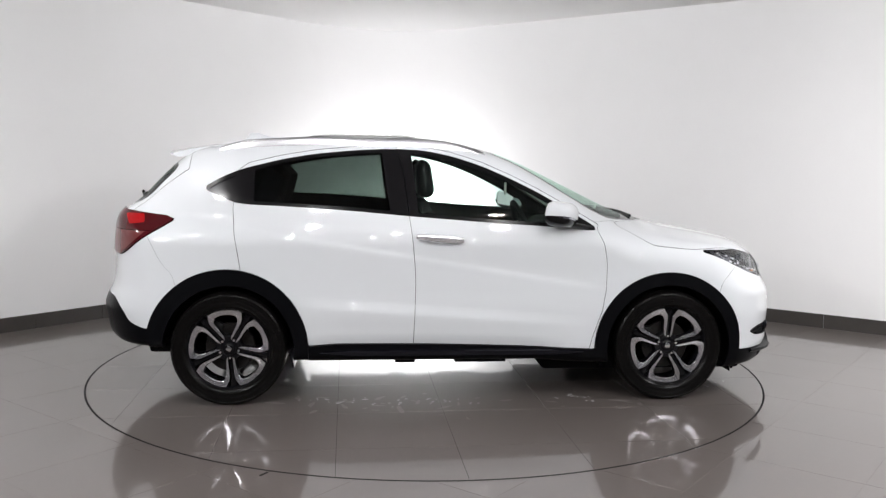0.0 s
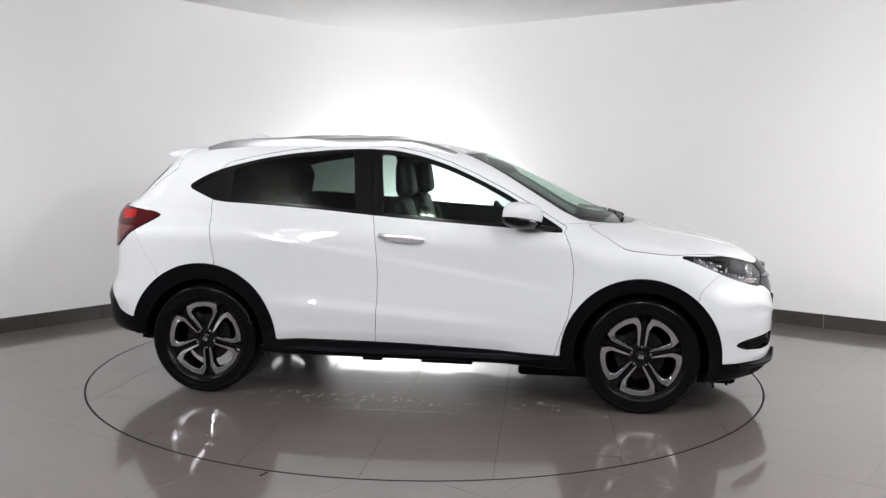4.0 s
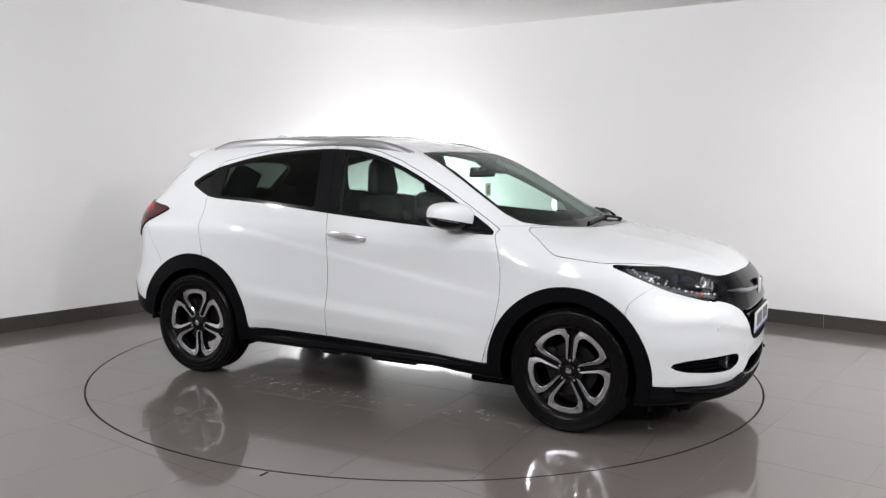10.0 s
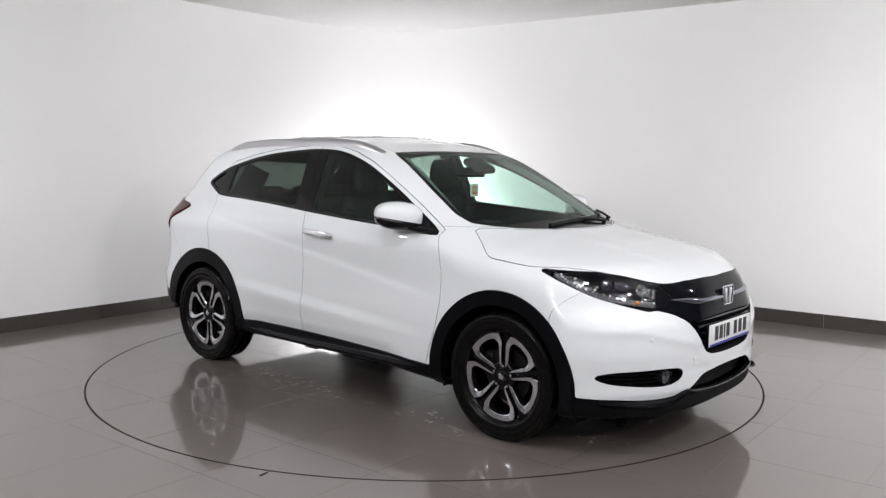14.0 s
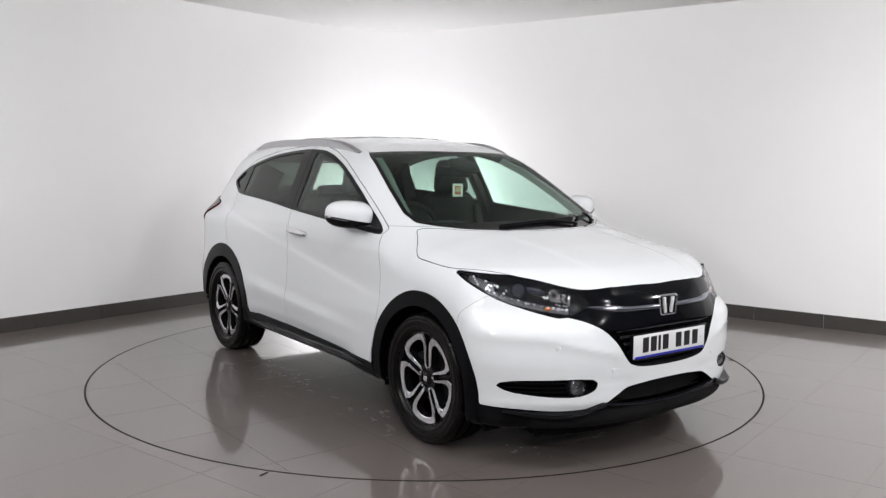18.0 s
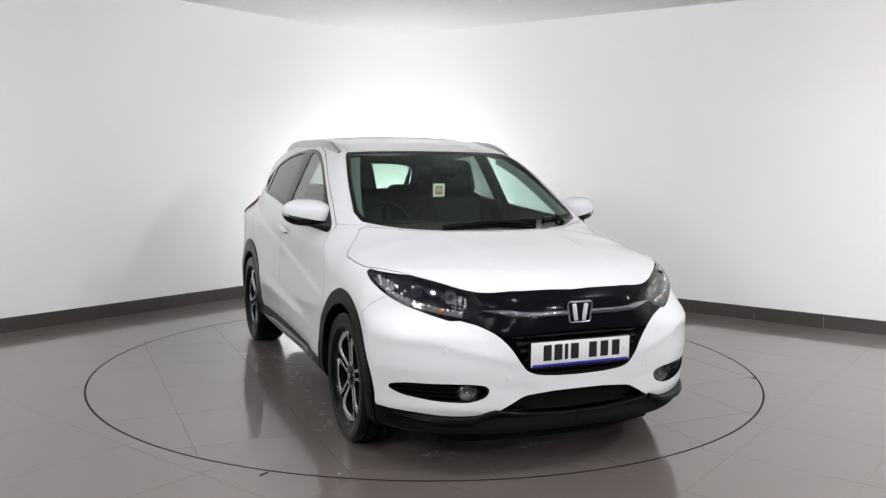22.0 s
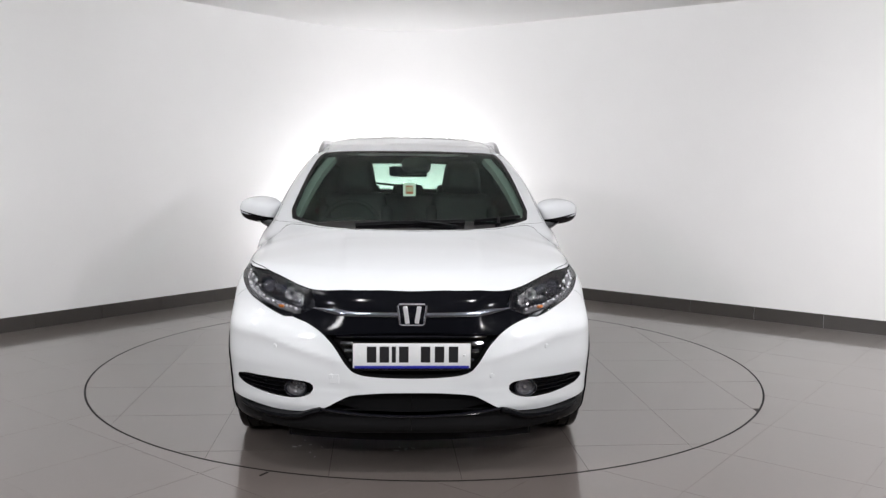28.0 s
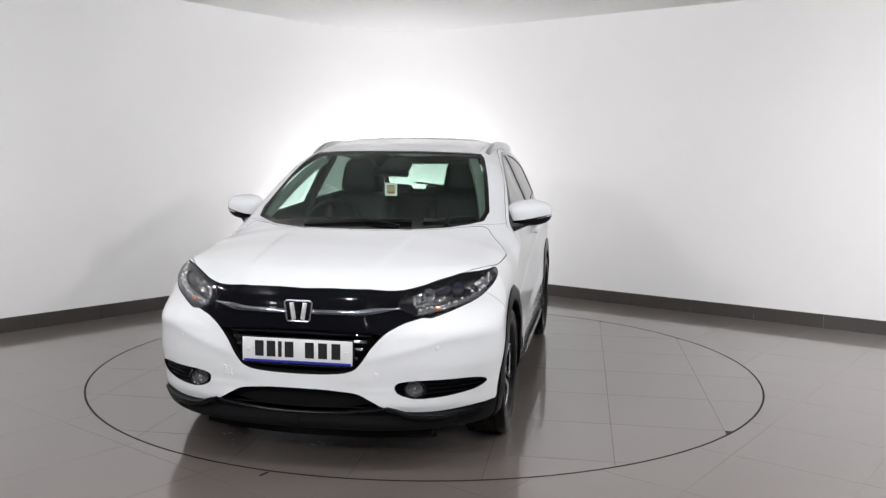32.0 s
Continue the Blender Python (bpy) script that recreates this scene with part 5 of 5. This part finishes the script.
blob(bm, on_top(0.435, 0.040, -0.040), (0.20, 0.185, 0.056), 3.0, pose(0, 0, 0, 0, 22, 0))
sweep(bm, [on_top(0.44, 0.03, -0.06), Vector((0.405, 0.0, 1.368))], circle(0.010, 8))
part("sensor_housing", bm, M_DASH, car, "black sensor housing behind the windscreen")
bm = bmesh.new()
rbox(bm, (0.431, -0.002, 1.243), (0.003, 0.080, 0.082), 0.001, segs=1)
card = part("hanging_card", bm, M_CARD, car, "cream card tag with a red and tan square")
bm = bmesh.new()
rbox(bm, (0.4335, -0.002, 1.243), (0.002, 0.048, 0.054), 0.0004, segs=1)
part("card_print", bm, M_REDINK, card, "red printed square")
bm = bmesh.new()
rbox(bm, (0.4350, -0.002, 1.246), (0.002, 0.040, 0.030), 0.0004, segs=1)
part("card_picture", bm, material("card_tan", (0.55, 0.42, 0.28), 0.6), card, "tan printed patch")
bm = bmesh.new()
sweep(bm, [Vector((0.431, -0.002, 1.283)), Vector((0.40, -0.002, 1.33))], circle(0.0012, 6))
part("card_string", bm, M_INK, card, "thin dark string")

# ---- floor tiles ----
def clip_poly(poly, nx, ny, c):
    """The part of a convex outline where nx x + ny y <= c."""
    out = []
    for (ax, ay), (bx, by) in zip(poly, poly[1:] + poly[:1]):
        da, db = nx * ax + ny * ay - c, nx * bx + ny * by - c
        if da <= 0:
            out.append((ax, ay))
        if (da < 0) != (db < 0) and da != db:
            t = da / (da - db)
            out.append((ax + t * (bx - ax), ay + t * (by - ay)))
    return out


def slab(name, poly, z1, thick, mat, parent, edge=0.0003, base=(0.0, 0.0)):
    """A tile: an upright slab with a fine bevel round its top."""
    n = len(poly)
    poly = [(x - base[0], y - base[1]) for x, y in poly]
    cx, cy = sum(p[0] for p in poly) / n, sum(p[1] for p in poly) / n
    top = []
    for x, y in poly:
        d = math.hypot(x - cx, y - cy) + 1e-9
        k = 1 - edge / d
        top.append((cx + (x - cx) * k, cy + (y - cy) * k, z1))
    verts = top + [(x, y, z1 - edge) for x, y in poly] + [(x, y, z1 - thick) for x, y in poly]
    faces = [tuple(range(n))]
    for a in (0, n):
        faces += [(a + i, a + n + i, a + n + (i + 1) % n, a + (i + 1) % n) for i in range(n)]
    me = bpy.data.meshes.new(name)
    me.from_pydata(verts, [], faces)
    me.materials.append(mat)
    ob = new(name, me)
    ob.parent = parent
    ob.location = (base[0], base[1], 0)
    return ob


def area(poly):
    return abs(sum(a[0] * b[1] - b[0] * a[1] for a, b in zip(poly, poly[1:] + poly[:1]))) / 2


def grid_tile(i, j, pitch, turn, off, joint):
    """The outline of one tile of a turned grid."""
    c, s = math.cos(radians(turn)), math.sin(radians(turn))
    box = [(off[0] + (i + a) * pitch + da * joint / 2, off[1] + (j + b) * pitch + db * joint / 2) for a, b, da, db in ((0, 0, 1, 1), (1, 0, -1, 1), (1, 1, -1, -1), (0, 1, 1, -1))]
    return [(u * c - v * s, u * s + v * c) for u, v in box]


def lay_floor():
    bm = bmesh.new()
    bed = [(end_l.x, end_l.y), (CORNER.x, CORNER.y), (end_r.x, end_r.y), (far.x, far.y)]
    ring_n = 160
    hole = [(math.cos(2 * math.pi * k / ring_n) * (RADIUS + 0.0075), math.sin(2 * math.pi * k / ring_n) * (RADIUS + 0.0075)) for k in range(ring_n)]
    outer = []
    for x, y in hole:  # where the ray from the axis meets the walls' outline
        best = 99
        for (ax, ay), (bx, by) in zip(bed, bed[1:] + bed[:1]):
            det = x * (ay - by) - y * (ax - bx)
            if abs(det) > 1e-9:
                t = (ax * (ay - by) - ay * (ax - bx)) / det
                u = (x * ay - y * ax) / det
                if t > 0 and -0.001 <= u <= 1.001:
                    best = min(best, t)
        outer.append((x * best, y * best))
    a = [bm.verts.new((x, y, -0.0009)) for x, y in hole]
    b = [bm.verts.new((x, y, -0.0009)) for x, y in outer]
    c = [bm.verts.new((x, y, -0.10)) for x, y in hole]
    d = [bm.verts.new((0, 0, -0.10))]
    for k in range(ring_n):
        l = (k + 1) % ring_n
        bm.faces.new((a[k], b[k], b[l], a[l]))
        bm.faces.new((a[k], a[l], c[l], c[k]))
        bm.faces.new((c[k], c[l], d[0]))
    me = bpy.data.meshes.new("floor")
    bmesh.ops.recalc_face_normals(bm, faces=bm.faces)
    bm.to_mesh(me)
    bm.free()
    me.materials.append(M_GROUT)
    me.materials.append(M_STEEL)
    for poly in me.polygons:
        poly.material_index = 1 if poly.center.z < -0.02 else 0
    ground = tagged(new("floor", me), "glossy grey tiled floor with fine joints", kind="structure")
    pitch, turn, joint = 0.6038, 51.18, 0.0016
    whole = None
    limits = []
    for (ax, ay), (bx, by) in zip(bed, bed[1:] + bed[:1]):
        nx, ny = ay - by, bx - ax
        size = math.hypot(nx, ny)
        nx, ny = nx / size, ny / size
        if nx * (0 - ax) + ny * (0 - ay) > 0:
            nx, ny = -nx, -ny
        limits.append((nx, ny, nx * ax + ny * ay))
    cells = []
    for i in range(-22, 22):
        for j in range(-22, 22):
            poly = grid_tile(i, j, pitch, turn, (-0.519, 0.057), joint)
            for lim in limits:
                poly = clip_poly(poly, *lim) if poly else poly
            if len(poly) < 3 or area(poly) < 0.002:
                continue
            mx, my = sum(p[0] for p in poly) / len(poly), sum(p[1] for p in poly) / len(poly)
            cells.append((math.hypot(mx, my + 1.5), poly, mx, my))
    cells.sort(key=lambda q: q[0])
    rest_v, rest_f = [], []
    count = 0
    for dist, poly, mx, my in cells:
        radii = [math.hypot(x, y) for x, y in poly]
        if max(radii) < RADIUS + 0.01:
            continue
        pieces = [poly]
        if min(radii) < RADIUS + 0.45:
            # cut the tile round the ring in narrow wedges' worth of straight lines
            pieces = []
            out = []
            n = len(poly)
            fine = []
            for (ax, ay), (bx, by) in zip(poly, poly[1:] + poly[:1]):
                fine += [(ax + (bx - ax) * k / 40, ay + (by - ay) * k / 40) for k in range(40)]
            lim = RADIUS + 0.0075
            out = []
            for (ax, ay), (bx, by) in zip(fine, fine[1:] + fine[:1]):
                ra, rb = math.hypot(ax, ay), math.hypot(bx, by)
                if ra >= lim:
                    out.append((ax, ay))
                if (ra >= lim) != (rb >= lim):
                    t = (lim - ra) / (rb - ra)
                    out.append((ax + t * (bx - ax), ay + t * (by - ay)))
            if len(out) < 3:
                continue
            # drop points on straight runs, then run along the ring where the outline follows it
            ring_out = []
            for q, r in zip(out, out[1:] + out[:1]):
                ring_out.append(q)
                if abs(math.hypot(*q) - lim) < 1e-4 and abs(math.hypot(*r) - lim) < 1e-4 and math.hypot(q[0] - r[0], q[1] - r[1]) > 0.02:
                    a0, a1 = math.atan2(q[1], q[0]), math.atan2(r[1], r[0])
                    turn_by = (a1 - a0 + math.pi) % (2 * math.pi) - math.pi
                    steps = max(2, int(abs(turn_by) / radians(1.2)))
                    ring_out += [(lim * math.cos(a0 + turn_by * k / steps), lim * math.sin(a0 + turn_by * k / steps)) for k in range(1, steps)]
            slim = []
            m = len(ring_out)
            for k in range(m):
                p, q, r = ring_out[k - 1], ring_out[k], ring_out[(k + 1) % m]
                if abs((q[0] - p[0]) * (r[1] - q[1]) - (q[1] - p[1]) * (r[0] - q[0])) > 1e-7:
                    slim.append(q)
            if len(slim) < 3 or area(slim) < 0.001:
                continue
            poly = slim
        if count < 300:
            full = len(poly) == 4 and abs(area(poly) - (pitch - joint) ** 2) < 1e-4
            if full and whole:
                ob = new("tile", whole.data)
                ob.parent = ground
                ob.location = (mx, my, 0)
            else:
                ob = slab("tile", poly, 0.0, 0.004, M_TILE, ground, base=(mx, my))
                whole = ob if full else whole
            count += 1
        else:
            k = len(rest_v)
            rest_v += [(x, y, 0.0) for x, y in poly] + [(x, y, -0.004) for x, y in poly]
            n = len(poly)
            rest_f += [tuple(range(k, k + n))] + [(k + i, k + n + i, k + n + (i + 1) % n, k + (i + 1) % n) for i in range(n)]
    if rest_f:
        me = bpy.data.meshes.new("tile")
        me.from_pydata(rest_v, [], rest_f)
        me.materials.append(M_TILE)
        ob = tagged(new("tile", me), kind="stuff")
        ob.parent = ground
    # the steel edge round the hole
    bm = bmesh.new()
    lathe_z = [(RADIUS + 0.0075, -0.03), (RADIUS + 0.0075, 0.0005), (RADIUS + 0.003, 0.0005), (RADIUS + 0.003, -0.03)]
    rings = [[bm.verts.new((r * math.cos(2 * math.pi * k / 200), r * math.sin(2 * math.pi * k / 200), z)) for k in range(200)] for r, z in lathe_z]
    for p, q in zip(rings, rings[1:]):
        for k in range(200):
            bm.faces.new((p[k], p[(k + 1) % 200], q[(k + 1) % 200], q[k]))
    part("ring_edge", bm, M_STEEL, ground, "thin dark steel ring edge")
    bm = bmesh.new()
    rbox(bm, (-0.740, -2.164, 0.0008), (0.012, 0.052, 0.003), 0.001, (0, 0, -32), 1)
    part("lifting_slot", bm, M_STEEL, ground, "small dark slot in the floor")
    return ground


floor_ob = lay_floor()


def lay_turntable():
    bm = bmesh.new()
    n = 200
    r = RADIUS
    rows = [[bm.verts.new((q * math.cos(2 * math.pi * k / n), q * math.sin(2 * math.pi * k / n), z)) for k in range(n)] for q, z in ((r - 0.0055, -0.0009), (r - 0.005, 0.0002), (r, 0.0002), (r, -0.05))]
    for p, q in zip(rows, rows[1:]):
        for k in range(n):
            bm.faces.new((p[k], p[(k + 1) % n], q[(k + 1) % n], q[k]))
    bm.faces.new(rows[0])
    bm.faces.new(rows[-1])
    me = bpy.data.meshes.new("turntable")
    bmesh.ops.recalc_face_normals(bm, faces=bm.faces)
    bm.to_mesh(me)
    bm.free()
    me.materials.append(M_STEEL)
    table = tagged(new("turntable", me), "round tiled turntable set flush into the floor", "turntable")
    table.data.materials.append(M_DARKGROUT)
    for poly in table.data.polygons:
        poly.material_index = 1 if len(poly.vertices) > 4 and poly.center.z > -0.02 else 0
    circle_n = 160
    for i in range(-5, 5):
        for j in range(-5, 5):
            poly = grid_tile(i, j, 0.604, 1.55, (-0.013, 0.036), 0.002)
            if min(math.hypot(x, y) for x, y in poly) > r + 0.3:
                continue
            if max(math.hypot(x, y) for x, y in poly) > r - 0.005:
                for k in range(circle_n):
                    a = 2 * math.pi * k / circle_n
                    poly = clip_poly(poly, math.cos(a), math.sin(a), r - 0.0055)
                    if len(poly) < 3:
                        break
            if len(poly) < 3 or area(poly) < 0.002:
                continue
            mx, my = sum(p[0] for p in poly) / len(poly), sum(p[1] for p in poly) / len(poly)
            slab("tile", poly, 0.0, 0.004, M_TILE, table, base=(mx, my))
    return table


turntable = lay_turntable()

# skirting tiles along the two walls seen
base_line = [end_l] + bend + [end_r]
skirting = tagged(new("baseboard"), "dark grey tiled skirting along the wall", kind="structure")


def skirt_run(start, along, count, offset):
    normal = Vector((-along.y, along.x))
    if normal.dot(Vector((0, 0)) - start) < 0:
        normal = -normal
    for k in range(count):
        a = start + along * (offset + k * 0.60 + 0.002)
        b = start + along * (offset + (k + 1) * 0.60 - 0.002)
        bm = bmesh.new()
        prof = [(0.0, 0.0), (0.011, 0.0), (0.011, 0.1185), (0.009, 0.121), (0.0, 0.121)]
        ends = [[bm.verts.new((p.x + normal.x * u, p.y + normal.y * u, z)) for u, z in prof] for p in (a, b)]
        for i in range(5):
            bm.faces.new((ends[0][i], ends[0][(i + 1) % 5], ends[1][(i + 1) % 5], ends[1][i]))
        bm.faces.new(ends[0])
        bm.faces.new(ends[1][::-1])
        part("skirting_tile", bm, M_SKIRT, skirting)


along_r0 = (Vector((2.019, 2.500)) - CORNER).dot(ALONG_R)
skirt_run(CORNER, ALONG_R, 14, along_r0 - 2 * 0.58)
along_l0 = (Vector((-2.869, 1.604)) - CORNER).dot(ALONG_L)
skirt_run(CORNER, ALONG_L, 14, along_l0 - 3 * 0.59)
# the bend between them, in short tiles
for k in range(0, 24, 4):
    bm = bmesh.new()
    prof = [(0.0, 0.0), (0.011, 0.0), (0.011, 0.1185), (0.009, 0.121), (0.0, 0.121)]
    rings = []
    for p in bend[k:k + 5]:
        inward = (mid - p).normalized()
        rings.append([bm.verts.new((p.x + inward.x * u, p.y + inward.y * u, z)) for u, z in prof])
    for a, b in zip(rings, rings[1:]):
        for i in range(5):
            bm.faces.new((a[i], a[(i + 1) % 5], b[(i + 1) % 5], b[i]))
    part("skirting_tile", bm, M_SKIRT, skirting)

# wet spots and dried water marks on the turntable by the car's side
def spot(bm, x, y, r, long, high):
    """A flat drop with an uneven rim."""
    turn = random.uniform(0, math.pi)
    rim_v = []
    for k in range(9):
        a = 2 * math.pi * k / 9
        u, v = r * long * math.cos(a) * random.uniform(0.7, 1.25), r * math.sin(a) * random.uniform(0.7, 1.25)
        rim_v.append(bm.verts.new((x + u * math.cos(turn) - v * math.sin(turn), y + u * math.sin(turn) + v * math.cos(turn), 0.0003)))
    top = bm.verts.new((x, y, high))
    for k in range(9):
        bm.faces.new((rim_v[k], rim_v[(k + 1) % 9], top))


random.seed(4)
SPOTS = ((-0.72, -0.90, 7, 0.06), (-0.55, -0.95, 7, 0.05), (-0.27, -0.99, 10, 0.08), (-0.03, -0.98, 10, 0.07), (0.15, -1.0, 6, 0.06), (0.90, -0.90, 11, 0.08), (1.80, -0.68, 7, 0.06), (1.82, -0.17, 5, 0.06))
bm = bmesh.new()
for cx, cy, n, spread in SPOTS:
    for _ in range(n):
        spot(bm, cx + random.gauss(0, spread), cy + random.gauss(0, spread * 0.6), random.uniform(0.003, 0.010), random.uniform(0.9, 2.8), 0.0034)
tagged(part("water_drops", bm, M_WATER, turntable, "small wet spots on the tiles", sharp=89), kind="stuff")
bm = bmesh.new()
for cx, cy, n, spread in SPOTS[:6]:
    for _ in range(5):
        spot(bm, cx + random.gauss(0, 0.16), cy - 0.06 + random.gauss(0, 0.10), random.uniform(0.006, 0.018), random.uniform(1.5, 5.0), 0.0009)
M_MARK = material("dried_water", (0.185, 0.165, 0.155), 0.34, grain=0.4, scale=60, stain=0.4, spec=0.3, coat=0.6)
tagged(part("water_film", bm, M_MARK, turntable, "dull dried water film on the tiles", sharp=89), kind="stuff")


def motions():
    """The turntable turns, and the car with it."""
    walk(turntable, [(t, pose(0, 0, 0, 0, 0, a)) for t, a in TURN])
    rows = []
    for t, a in TURN:
        c, s = math.cos(radians(a)), math.sin(radians(a))
        rows.append((t, pose(c * AXLE_OFFSET[0] - s * AXLE_OFFSET[1], s * AXLE_OFFSET[0] + c * AXLE_OFFSET[1], 0, 0, 0, a)))
    walk(car, rows)


motions()
